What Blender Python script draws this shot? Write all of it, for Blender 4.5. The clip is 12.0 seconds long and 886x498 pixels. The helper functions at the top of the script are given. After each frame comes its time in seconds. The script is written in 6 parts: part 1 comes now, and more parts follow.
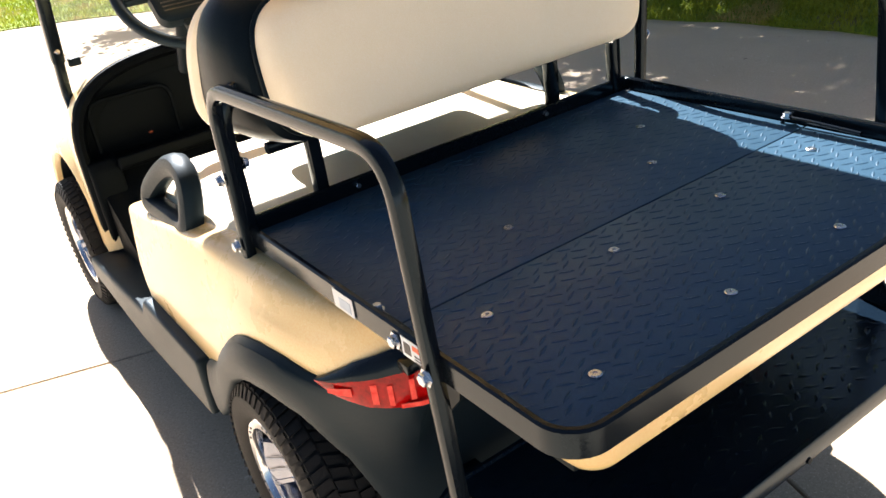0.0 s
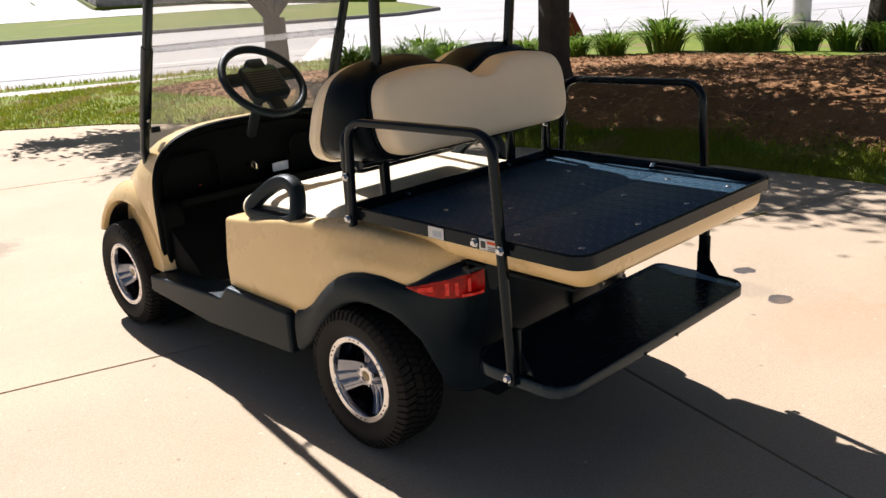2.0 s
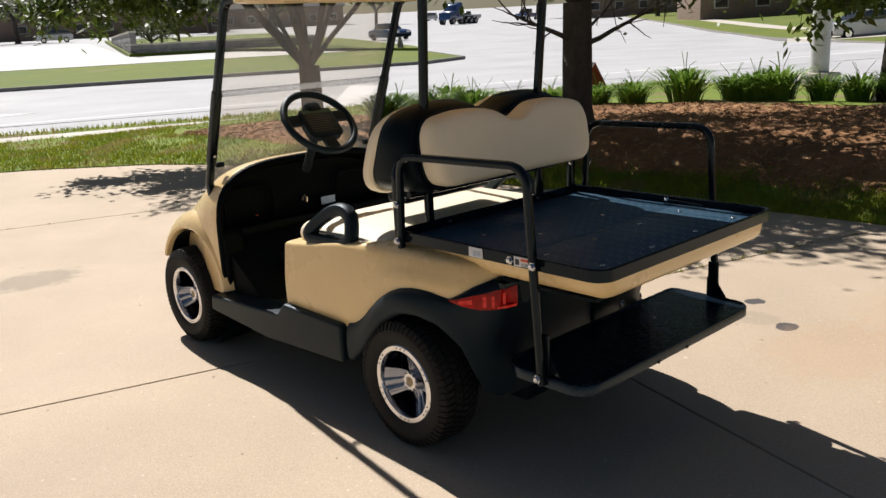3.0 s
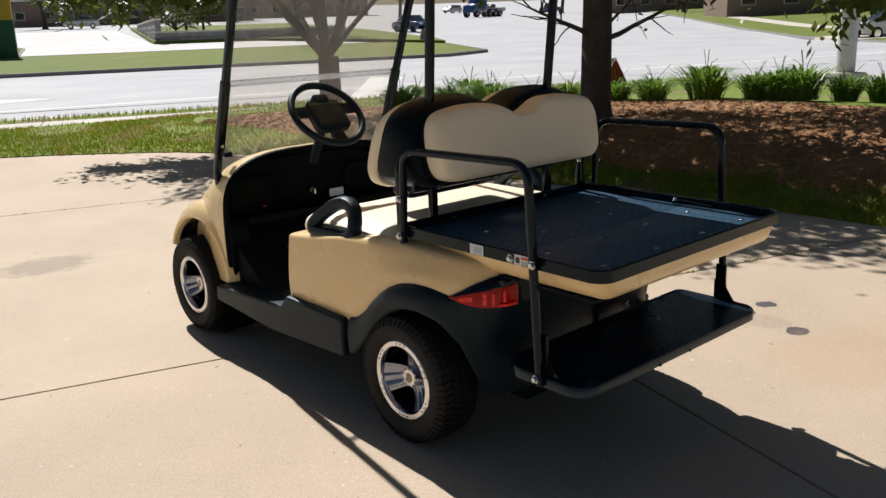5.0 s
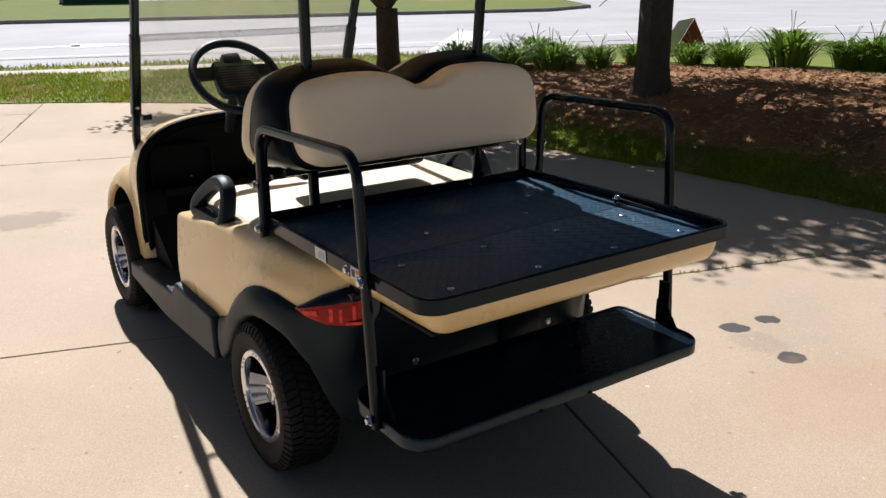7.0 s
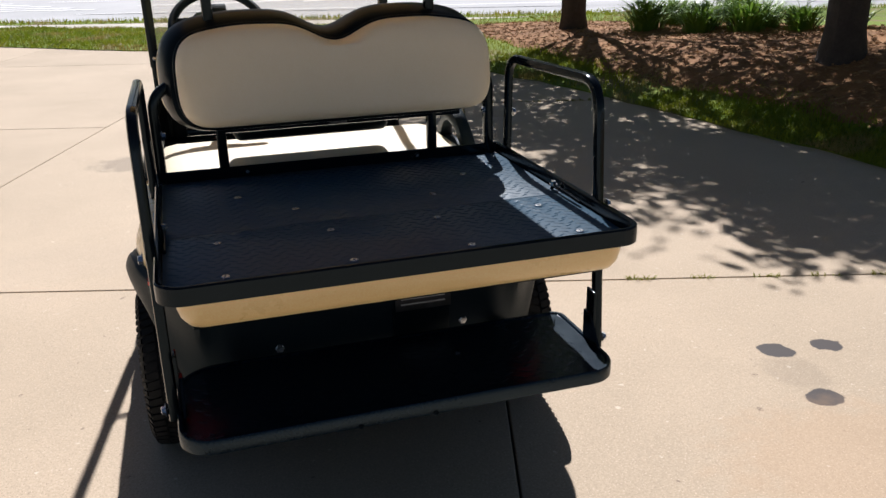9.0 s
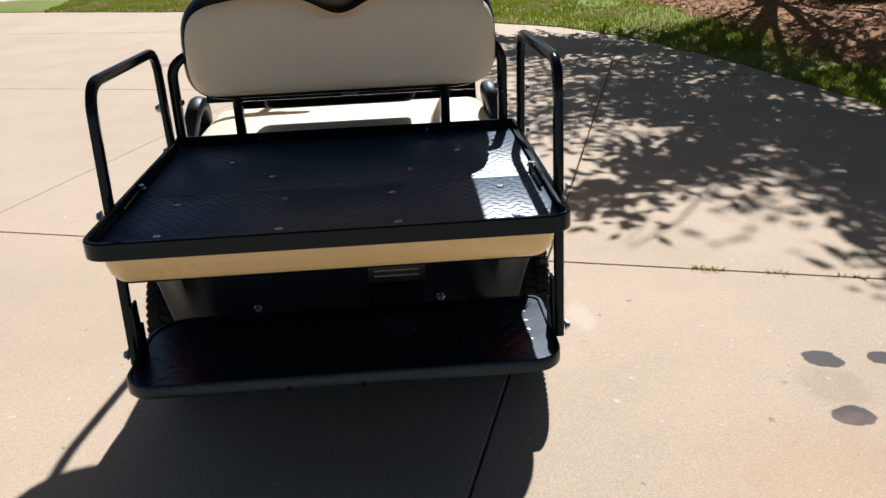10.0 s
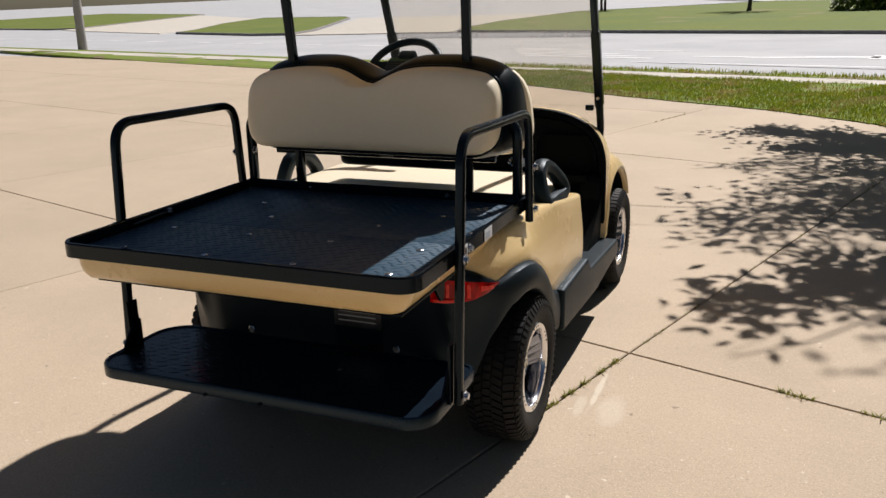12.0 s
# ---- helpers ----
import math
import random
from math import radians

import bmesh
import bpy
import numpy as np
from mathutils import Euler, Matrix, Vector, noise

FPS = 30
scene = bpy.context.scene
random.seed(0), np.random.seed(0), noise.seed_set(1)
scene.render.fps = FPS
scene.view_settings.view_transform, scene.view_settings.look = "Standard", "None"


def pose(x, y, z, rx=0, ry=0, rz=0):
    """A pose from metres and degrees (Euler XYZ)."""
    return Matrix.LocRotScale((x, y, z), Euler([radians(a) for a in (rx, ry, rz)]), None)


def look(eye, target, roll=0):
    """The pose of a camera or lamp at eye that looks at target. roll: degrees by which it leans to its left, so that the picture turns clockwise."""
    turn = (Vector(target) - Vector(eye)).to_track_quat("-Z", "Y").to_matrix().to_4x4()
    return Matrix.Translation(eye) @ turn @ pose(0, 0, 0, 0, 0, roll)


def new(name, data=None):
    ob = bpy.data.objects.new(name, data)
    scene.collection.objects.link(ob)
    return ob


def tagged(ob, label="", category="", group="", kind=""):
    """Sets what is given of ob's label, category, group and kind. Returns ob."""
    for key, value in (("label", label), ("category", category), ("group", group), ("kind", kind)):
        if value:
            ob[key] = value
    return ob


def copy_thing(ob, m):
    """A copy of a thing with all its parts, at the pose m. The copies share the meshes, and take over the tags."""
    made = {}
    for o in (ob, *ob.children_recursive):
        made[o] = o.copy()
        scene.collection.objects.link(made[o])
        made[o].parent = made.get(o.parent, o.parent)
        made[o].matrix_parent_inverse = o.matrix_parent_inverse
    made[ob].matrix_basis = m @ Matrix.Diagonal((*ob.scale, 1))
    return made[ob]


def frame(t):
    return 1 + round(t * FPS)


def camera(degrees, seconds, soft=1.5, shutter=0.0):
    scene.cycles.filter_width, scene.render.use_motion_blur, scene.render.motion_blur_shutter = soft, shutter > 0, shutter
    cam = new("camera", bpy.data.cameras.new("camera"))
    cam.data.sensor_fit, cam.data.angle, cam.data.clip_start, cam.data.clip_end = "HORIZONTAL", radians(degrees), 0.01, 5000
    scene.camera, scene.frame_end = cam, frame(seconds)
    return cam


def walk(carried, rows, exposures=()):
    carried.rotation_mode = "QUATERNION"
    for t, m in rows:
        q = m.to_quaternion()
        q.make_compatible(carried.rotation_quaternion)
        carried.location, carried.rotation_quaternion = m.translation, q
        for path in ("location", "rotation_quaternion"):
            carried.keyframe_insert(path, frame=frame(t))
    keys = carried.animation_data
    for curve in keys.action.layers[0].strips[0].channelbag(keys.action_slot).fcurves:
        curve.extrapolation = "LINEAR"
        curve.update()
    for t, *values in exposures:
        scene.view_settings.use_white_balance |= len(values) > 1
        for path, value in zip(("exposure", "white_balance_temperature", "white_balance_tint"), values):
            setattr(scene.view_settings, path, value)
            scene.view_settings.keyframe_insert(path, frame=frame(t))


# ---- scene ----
cam = camera(55.8, 12.0)
PATH = [
    (0, (-0.947, -1.295, 1.359), (-0.001, 0.224, 0.467), -8.7),
    (0.5, (-1.247, -1.521, 1.351), (-0.147, -0.031, 0.597), -6.5),
    (1, (-1.522, -1.651, 1.374), (-0.317, -0.256, 0.599), -5.3),
    (1.5, (-1.833, -1.767, 1.383), (-0.521, -0.403, 0.737), -4.0),
    (2, (-2.021, -1.873, 1.405), (-0.697, -0.504, 0.795), -3.3),
    (2.5, (-2.187, -2.011, 1.413), (-0.859, -0.629, 0.84), -3.1),
    (3, (-2.316, -2.091, 1.43), (-1.003, -0.669, 0.927), -2.9),
    (3.5, (-2.426, -2.1, 1.432), (-1.072, -0.72, 0.919), -2.5),
    (3.7, (-2.453, -2.102, 1.433), (-1.104, -0.716, 0.923), -2.6),
    (5.3, (-2.168, -2.108, 1.428), (-0.898, -0.652, 0.913), -1.9),
    (5.5, (-2.106, -2.083, 1.424), (-0.813, -0.639, 0.931), -2.0),
    (6, (-1.898, -1.99, 1.424), (-0.623, -0.534, 0.917), -2.8),
    (6.5, (-1.644, -2.032, 1.408), (-0.502, -0.493, 0.835), -4.0),
    (7, (-1.384, -2.14, 1.412), (-0.316, -0.563, 0.799), -0.8),
    (7.2, (-1.278, -2.145, 1.391), (-0.234, -0.549, 0.788), -1.3),
    (8.8, (-0.512, -2.29, 1.366), (0.118, -0.51, 0.708), -1.2),
    (9, (-0.409, -2.27, 1.358), (0.146, -0.478, 0.665), -1.3),
    (9.5, (-0.149, -2.249, 1.339), (0.125, -0.408, 0.608), -4.0),
    (10, (0.169, -2.376, 1.359), (0.253, -0.523, 0.611), -2.7),
    (10.5, (0.443, -2.387, 1.343), (0.381, -0.499, 0.684), -3.5),
    (11, (0.705, -2.372, 1.353), (0.394, -0.488, 0.758), -3.4),
    (11.5, (1.002, -2.43, 1.356), (0.36, -0.627, 0.776), -2.6),
    (12, (1.228, -2.329, 1.33), (0.5, -0.55, 0.776), -1.3),
]
EXPOSURE = [(0.0, 2.08, 6400, 11), (0.5, 1.84, 6500, 11), (1.0, 1.36, 7200, 15), (1.5, 0.92, 6800, 21), (2.0, 0.66, 6550, 14), (2.5, 0.46, 6500, 11), (3.5, 0.22, 6500, 10), (5.5, 0.2, 6330, 11), (7.0, 0.28, 6250, 13), (9.0, 0.3, 6180, 12), (10.5, 0.32, 6200, 12), (12.0, 0.05, 6550, 12)]
walk(cam, [(t, look(eye, target, roll)) for t, eye, target, roll in PATH], EXPOSURE)

# ---- sun and sky ----
SUN_TO = Vector((0.205, 0.94, 1.0)).normalized()
world = bpy.data.worlds.new("sky")
scene.world = world
world.use_nodes = True
wn = world.node_tree.nodes
sky = wn.new("ShaderNodeTexSky")
sky.sky_type = "NISHITA"
sky.sun_disc = False
sky.sun_elevation = math.asin(SUN_TO.z)
sky.sun_rotation = math.atan2(SUN_TO.x, SUN_TO.y)
world.node_tree.links.new(sky.outputs[0], wn["Background"].inputs["Color"])
wn["Background"].inputs["Strength"].default_value = 0.028
sun = new("sun", bpy.data.lights.new("sun", "SUN"))
sun.data.energy = 5.2
sun.data.angle = radians(0.53)
sun.data.color = (1.0, 0.96, 0.925)
sun.matrix_world = look(SUN_TO * 60, (0, 0, 0))

# ---- materials ----
def mat(name, c1, c2=None, scale=4.0, rough=0.5, metal=0.0, bump=0.0, fine=60.0, spots=None, coat=0.0, spec=0.5, vary=0.0, sheen=None):
    """Principled surface: two colours mixed by large noise, fine grain, bump, and a shift from piece to piece."""
    m = bpy.data.materials.new(name)
    m.use_nodes = True
    nt, L = m.node_tree, m.node_tree.links
    bs = nt.nodes["Principled BSDF"]
    tc = nt.nodes.new("ShaderNodeTexCoord")
    c2 = c2 or tuple(0.85 * v for v in c1)
    n1 = nt.nodes.new("ShaderNodeTexNoise")
    n1.inputs["Scale"].default_value = scale
    n1.inputs["Detail"].default_value = 6
    n1.inputs["Roughness"].default_value = 0.65
    n2 = nt.nodes.new("ShaderNodeTexNoise")
    n2.inputs["Scale"].default_value = fine
    n2.inputs["Detail"].default_value = 4
    for n in (n1, n2):
        L.new(tc.outputs["Object"], n.inputs["Vector"])
    ramp = nt.nodes.new("ShaderNodeValToRGB")
    ramp.color_ramp.elements[0].position = 0.35
    ramp.color_ramp.elements[1].position = 0.65
    ramp.color_ramp.elements[0].color = (*c1, 1)
    ramp.color_ramp.elements[1].color = (*c2, 1)
    L.new(n1.outputs["Fac"], ramp.inputs["Fac"])
    mix = nt.nodes.new("ShaderNodeMix")
    mix.data_type, mix.blend_type = "RGBA", "OVERLAY"
    mix.inputs["Factor"].default_value = 0.35
    L.new(ramp.outputs["Color"], mix.inputs[6])
    L.new(n2.outputs["Color"], mix.inputs[7])
    hs = nt.nodes.new("ShaderNodeHueSaturation")
    L.new(mix.outputs[2], hs.inputs["Color"])
    bw = nt.nodes.new("ShaderNodeRGBToBW")
    L.new(n2.outputs["Color"], bw.inputs["Color"])
    L.new(bw.outputs["Val"], mix.inputs[7])
    out = hs.outputs["Color"]
    if vary:
        info = nt.nodes.new("ShaderNodeObjectInfo")
        mr = nt.nodes.new("ShaderNodeMapRange")
        mr.inputs["To Min"].default_value, mr.inputs["To Max"].default_value = 1 - vary, 1 + vary
        L.new(info.outputs["Random"], mr.inputs["Value"])
        L.new(mr.outputs["Result"], hs.inputs["Value"])
    if spots:
        sc, size, col = spots
        n3 = nt.nodes.new("ShaderNodeTexNoise")
        n3.inputs["Scale"].default_value = sc
        n3.inputs["Detail"].default_value = 3
        L.new(tc.outputs["Object"], n3.inputs["Vector"])
        r3 = nt.nodes.new("ShaderNodeValToRGB")
        r3.color_ramp.elements[0].position, r3.color_ramp.elements[1].position = size, size + 0.08
        L.new(n3.outputs["Fac"], r3.inputs["Fac"])
        m3 = nt.nodes.new("ShaderNodeMix")
        m3.data_type = "RGBA"
        L.new(r3.outputs["Color"], m3.inputs["Factor"])
        L.new(out, m3.inputs[6])
        m3.inputs[7].default_value = (*col, 1)
        out = m3.outputs[2]
    L.new(out, bs.inputs["Base Color"])
    rr = nt.nodes.new("ShaderNodeMapRange")
    rr.inputs["To Min"].default_value, rr.inputs["To Max"].default_value = max(0.02, rough - 0.08), min(1, rough + 0.08)
    L.new(n1.outputs["Fac"], rr.inputs["Value"])
    L.new(rr.outputs["Result"], bs.inputs["Roughness"])
    bs.inputs["Metallic"].default_value = metal
    bs.inputs["Specular IOR Level"].default_value = spec
    bs.inputs["Coat Weight"].default_value = coat
    if sheen:
        bs.inputs["Specular Tint"].default_value = (*sheen, 1)
    bs.inputs["Coat Roughness"].default_value = 0.045
    if bump:
        bn = nt.nodes.new("ShaderNodeBump")
        bn.inputs["Strength"].default_value = bump
        bn.inputs["Distance"].default_value = 0.01
        L.new(n2.outputs["Fac"], bn.inputs["Height"])
        L.new(bn.outputs["Normal"], bs.inputs["Normal"])
    return m


def glass(name, tint, rough=0.0, haze=0.06):
    """Clear sheet: mostly see-through, with a true reflection on top and a film of dust that scatters light."""
    m = bpy.data.materials.new(name)
    m.use_nodes = True
    nt = m.node_tree
    nt.nodes.remove(nt.nodes["Principled BSDF"])
    tr, gl, fr, mx, dust, film = (nt.nodes.new(k) for k in ("ShaderNodeBsdfTransparent", "ShaderNodeBsdfGlossy", "ShaderNodeFresnel", "ShaderNodeMixShader", "ShaderNodeBsdfTranslucent", "ShaderNodeMixShader"))
    tr.inputs["Color"].default_value = (*tint, 1)
    gl.inputs["Roughness"].default_value = 0.02 + rough
    fr.inputs["IOR"].default_value = 1.28
    dust.inputs["Color"].default_value = (0.62, 0.60, 0.57, 1)
    nz, tc, mr = (nt.nodes.new(k) for k in ("ShaderNodeTexNoise", "ShaderNodeTexCoord", "ShaderNodeMapRange"))
    nz.inputs["Scale"].default_value, nz.inputs["Detail"].default_value = 5, 6
    mr.inputs["To Min"].default_value, mr.inputs["To Max"].default_value = 0.4 * haze, 1.6 * haze
    nt.links.new(tc.outputs["Object"], nz.inputs["Vector"])
    nt.links.new(nz.outputs["Fac"], mr.inputs["Value"])
    nt.links.new(mr.outputs["Result"], film.inputs[0])
    nt.links.new(tr.outputs[0], film.inputs[1])
    nt.links.new(dust.outputs[0], film.inputs[2])
    nt.links.new(fr.outputs[0], mx.inputs[0])
    nt.links.new(film.outputs[0], mx.inputs[1])
    nt.links.new(gl.outputs[0], mx.inputs[2])
    nt.links.new(mx.outputs[0], nt.nodes["Material Output"].inputs["Surface"])
    return m


COOL = (0.60, 0.83, 1.0)
BEIGE = mat("beige_body_plastic", (0.87, 0.645, 0.318), (0.83, 0.61, 0.295), 2.5, 0.28, bump=0.012, fine=300, coat=0.35)
VINYL = mat("cream_vinyl", (0.87, 0.775, 0.59), (0.83, 0.74, 0.56), 5, 0.48, bump=0.08, fine=420)
BLACKP = mat("black_textured_plastic", (0.0068, 0.0120, 0.0165), (0.0085, 0.0145, 0.0195), 6, 0.44, bump=0.10, fine=380, spec=0.22, sheen=COOL)
SHELLP = mat("black_smooth_plastic", (0.0040, 0.0068, 0.0095), (0.0052, 0.0084, 0.0115), 6, 0.34, bump=0.03, fine=200, spec=0.10, sheen=COOL)
INNERP = mat("black_dash_plastic", (0.0015, 0.0020, 0.0030), (0.0025, 0.0030, 0.0040), 6, 0.55, bump=0.06, fine=200, spec=0.07, sheen=COOL)
STEELB = mat("black_powder_coated_steel", (0.0040, 0.0058, 0.0085), (0.0055, 0.0075, 0.0105), 8, 0.13, bump=0.02, fine=250, spec=0.24, sheen=COOL)
# black rubber of the bed mat; the blue of reflected sky is put into its colour
MATB = mat("black_rubber_sky_tint", (0.032, 0.077, 0.122), (0.038, 0.085, 0.134), 5, 0.40, bump=0.05, fine=260, spec=0.34, sheen=(0.93, 0.97, 1.0))
PLATEB = mat("black_glossy_plate", (0.0030, 0.0080, 0.0160), (0.0040, 0.0100, 0.0190), 5, 0.25, bump=0.015, fine=160, spec=0.45, sheen=COOL)
RUBBER = mat("tyre_rubber", (0.0075, 0.0080, 0.0085), (0.013, 0.0135, 0.0140), 9, 0.72, bump=0.15, fine=220, spec=0.3)
CHROME = mat("machined_aluminium", (0.78, 0.78, 0.80), (0.70, 0.70, 0.73), 9, 0.16, metal=1.0, bump=0.01, fine=300)
DARKCHROME = mat("dark_chrome_barrel", (0.20, 0.22, 0.28), (0.14, 0.16, 0.21), 9, 0.12, metal=1.0)
RIMDARK = mat("gloss_black_rim_paint", (0.020, 0.022, 0.030), (0.028, 0.030, 0.040), 8, 0.14, coat=0.8)
BRUSHED = mat("bright_machined_spoke", (0.30, 0.32, 0.38), (0.22, 0.24, 0.30), 12, 0.20, metal=1.0, bump=0.02, fine=300)
BADGE = mat("dull_gold_badge", (0.30, 0.25, 0.15), (0.22, 0.18, 0.11), 60, 0.35, metal=0.6)
ZINC = mat("zinc_bolt", (0.62, 0.64, 0.68), (0.52, 0.54, 0.58), 30, 0.26, metal=1.0)
REDLENS = mat("red_lamp_lens", (0.58, 0.003, 0.0025), (0.20, 0.001, 0.001), 30, 0.08, bump=0.03, fine=70, spec=0.22)
REDLITE = mat("bright_red_reflector", (0.90, 0.06, 0.04), (0.70, 0.01, 0.008), 60, 0.10, spec=0.3)
PAPER = mat("white_sticker", (0.70, 0.73, 0.76), (0.64, 0.67, 0.70), 20, 0.45)
# white dash plate, coloured blue for the sky it mirrors
BLUEW = mat("white_plate_sky_tint", (0.36, 0.50, 0.80), (0.30, 0.44, 0.74), 40, 0.35)
INKO = mat("orange_print", (0.75, 0.10, 0.02), rough=0.5)
INKK = mat("dark_print", (0.03, 0.03, 0.035), rough=0.5)
INKB = mat("blue_grey_print", (0.42, 0.50, 0.60), rough=0.5)
INKG = mat("green_print", (0.012, 0.06, 0.030), rough=0.5)
INKD = mat("faint_hub_print", (0.032, 0.034, 0.035), rough=0.5)
INKW = mat("pale_print", (0.50, 0.50, 0.50), rough=0.5)
ACRYL = glass("clear_acrylic", (0.89, 0.875, 0.85), 0.0, 0.022)
MILKY = glass("milky_acrylic_hinge", (0.62, 0.63, 0.65), 0.1, 0.25)
FLOORM = mat("dusty_floor_mat", (0.016, 0.016, 0.017), (0.034, 0.033, 0.032), 9, 0.75, bump=0.15, fine=160, spec=0.3)
GREYM = mat("dark_grey_metal", (0.06, 0.06, 0.065), (0.10, 0.10, 0.10), 12, 0.4, metal=0.8)
CONCRETE = mat("sunlit_concrete", (0.545, 0.432, 0.312), (0.475, 0.380, 0.275), 0.9, 0.85, bump=0.06, fine=150, spots=(2.2, 0.72, (0.42, 0.34, 0.25)), vary=0.05)

# ---- building helpers ----
def part(name, bm, material, parent=None, label="", kind="", smooth=True, angle=40):
    """Links a bmesh as one mesh object, under a thing or a part."""
    me = bpy.data.meshes.new(name)
    bmesh.ops.recalc_face_normals(bm, faces=bm.faces)
    if smooth:
        for f in bm.faces:
            f.smooth = True
        for e in bm.edges:
            if len(e.link_faces) == 2 and e.calc_face_angle(0) > radians(angle):
                e.smooth = False
    bm.to_mesh(me)
    bm.free()
    me.materials.append(material)
    ob = new(name, me)
    if parent:
        ob.parent = parent
    if label or kind:
        tagged(ob, label=label, kind=kind)
    return ob


def thing(name, label, category, group="", at=(0, 0, 0), turn=0.0):
    ob = new(name)
    ob.matrix_world = pose(*at, 0, 0, turn)
    return tagged(ob, label=label, category=category, group=group)


def same(ob, name, parent, m, label=""):
    """Another object on the same mesh."""
    o = new(name, ob.data)
    o.parent = parent
    o.matrix_local = m
    return tagged(o, label=label)


def bevelled(bm, width, seg=2, angle=30):
    es = [e for e in bm.edges if len(e.link_faces) == 2 and e.calc_face_angle(0) > radians(angle)]
    bmesh.ops.bevel(bm, geom=es, offset=width, segments=seg, profile=0.6, affect="EDGES", clamp_overlap=True)
    return bm


def box(x0, x1, y0, y1, z0, z1, bevel=0.0, seg=2, bm=None):
    b = bmesh.new()
    vs = [b.verts.new((x, y, z)) for x in (x0, x1) for y in (y0, y1) for z in (z0, z1)]
    for q in ((0, 1, 3, 2), (4, 6, 7, 5), (0, 4, 5, 1), (2, 3, 7, 6), (0, 2, 6, 4), (1, 5, 7, 3)):
        b.faces.new([vs[i] for i in q])
    bmesh.ops.recalc_face_normals(b, faces=b.faces)
    if bevel:
        bevelled(b, bevel, seg)
    return joined(bm, b)


def joined(bm, b):
    if bm is None:
        return b
    me = bpy.data.meshes.new("tmp")
    b.to_mesh(me)
    b.free()
    bm.from_mesh(me)
    bpy.data.meshes.remove(me)
    return bm


def grid(rows, close_u=False, close_v=False, bm=None, cap=False):
    """Surface through rows of points."""
    b = bm or bmesh.new()
    vs = [[b.verts.new(p) for p in r] for r in rows]
    nr, nc = len(vs), len(vs[0])
    for i in range(nr if close_u else nr - 1):
        for j in range(nc if close_v else nc - 1):
            b.faces.new((vs[i][j], vs[(i + 1) % nr][j], vs[(i + 1) % nr][(j + 1) % nc], vs[i][(j + 1) % nc]))
    if cap:
        b.faces.new(vs[0])
        b.faces.new(vs[-1])
    return b


def extrude(profile, axis, a, b_, bevel=0.0, seg=2, bm=None):
    """A closed profile pushed along an axis from a to b. Profile pairs are the two other axes in order."""
    def put(p, t):
        return {"x": (t, p[0], p[1]), "y": (p[0], t, p[1]), "z": (p[0], p[1], t)}[axis]
    b = bmesh.new()
    lo = [b.verts.new(put(p, a)) for p in profile]
    hi = [b.verts.new(put(p, b_)) for p in profile]
    n = len(profile)
    b.faces.new(lo)
    b.faces.new(hi)
    for i in range(n):
        b.faces.new((lo[i], lo[(i + 1) % n], hi[(i + 1) % n], hi[i]))
    bmesh.ops.recalc_face_normals(b, faces=b.faces)
    if bevel:
        bevelled(b, bevel, seg)
    return joined(bm, b)


def fillet(pts, r, seg=6):
    """Rounds the inner corners of an open path."""
    pts = [Vector(p) for p in pts]
    out = [pts[0]]
    for a, b, c in zip(pts, pts[1:], pts[2:]):
        u, v = (a - b).normalized(), (c - b).normalized()
        half = u.angle(v) / 2
        d = min(r / math.tan(half), 0.49 * (a - b).length, 0.49 * (c - b).length)
        p0, p1 = b + u * d, b + v * d
        for k in range(seg + 1):
            t = k / seg
            out.append((1 - t) ** 2 * p0 + 2 * t * (1 - t) * b + t * t * p1)
    out.append(pts[-1])
    return out


def spline(pts, seg=6):
    """Smooth closed curve through points."""
    pts, out, n = [Vector(p) for p in pts], [], len(pts)
    for i in range(n):
        a, b, c, d = (pts[(i + k - 1) % n] for k in range(4))
        for k in range(seg):
            t = k / seg
            out.append(0.5 * (2 * b + (c - a) * t + (2 * a - 5 * b + 4 * c - d) * t * t + (3 * b - a - 3 * c + d) * t ** 3))
    return out


def ring(r, n=10):
    return [(r * math.cos(2 * math.pi * k / n), r * math.sin(2 * math.pi * k / n)) for k in range(n)]


def rsq(w, h, r=0.006):
    """Rounded rectangle section."""
    out = []
    for cx, cy, a0 in ((w / 2 - r, h / 2 - r, 0), (-w / 2 + r, h / 2 - r, 90), (-w / 2 + r, -h / 2 + r, 180), (w / 2 - r, -h / 2 + r, 270)):
        for k in range(3):
            a = radians(a0 + 45 * k)
            out.append((cx + r * math.cos(a), cy + r * math.sin(a)))
    return out


def sweep(path, sec, ref=(1, 0, 0), closed=False, bm=None):
    path, ref = [Vector(p) for p in path], Vector(ref)
    rows, n = [], len(path)
    for i, p in enumerate(path):
        a = path[(i - 1) % n] if closed or i else p
        b = path[(i + 1) % n] if closed or i < n - 1 else p
        t = (b - a).normalized()
        s = (ref - t * ref.dot(t)).normalized()
        o = t.cross(s)
        rows.append([p + s * u + o * v for u, v in sec])
    return grid(rows, close_u=closed, close_v=True, bm=bm, cap=not closed)


def lathe(profile, n=48, bm=None):
    """Profile of (x, radius) spun round the x axis."""
    rows = [[(x, r * math.cos(2 * math.pi * k / n), r * math.sin(2 * math.pi * k / n)) for x, r in profile] for k in range(n)]
    return grid(rows, close_u=True, bm=bm)


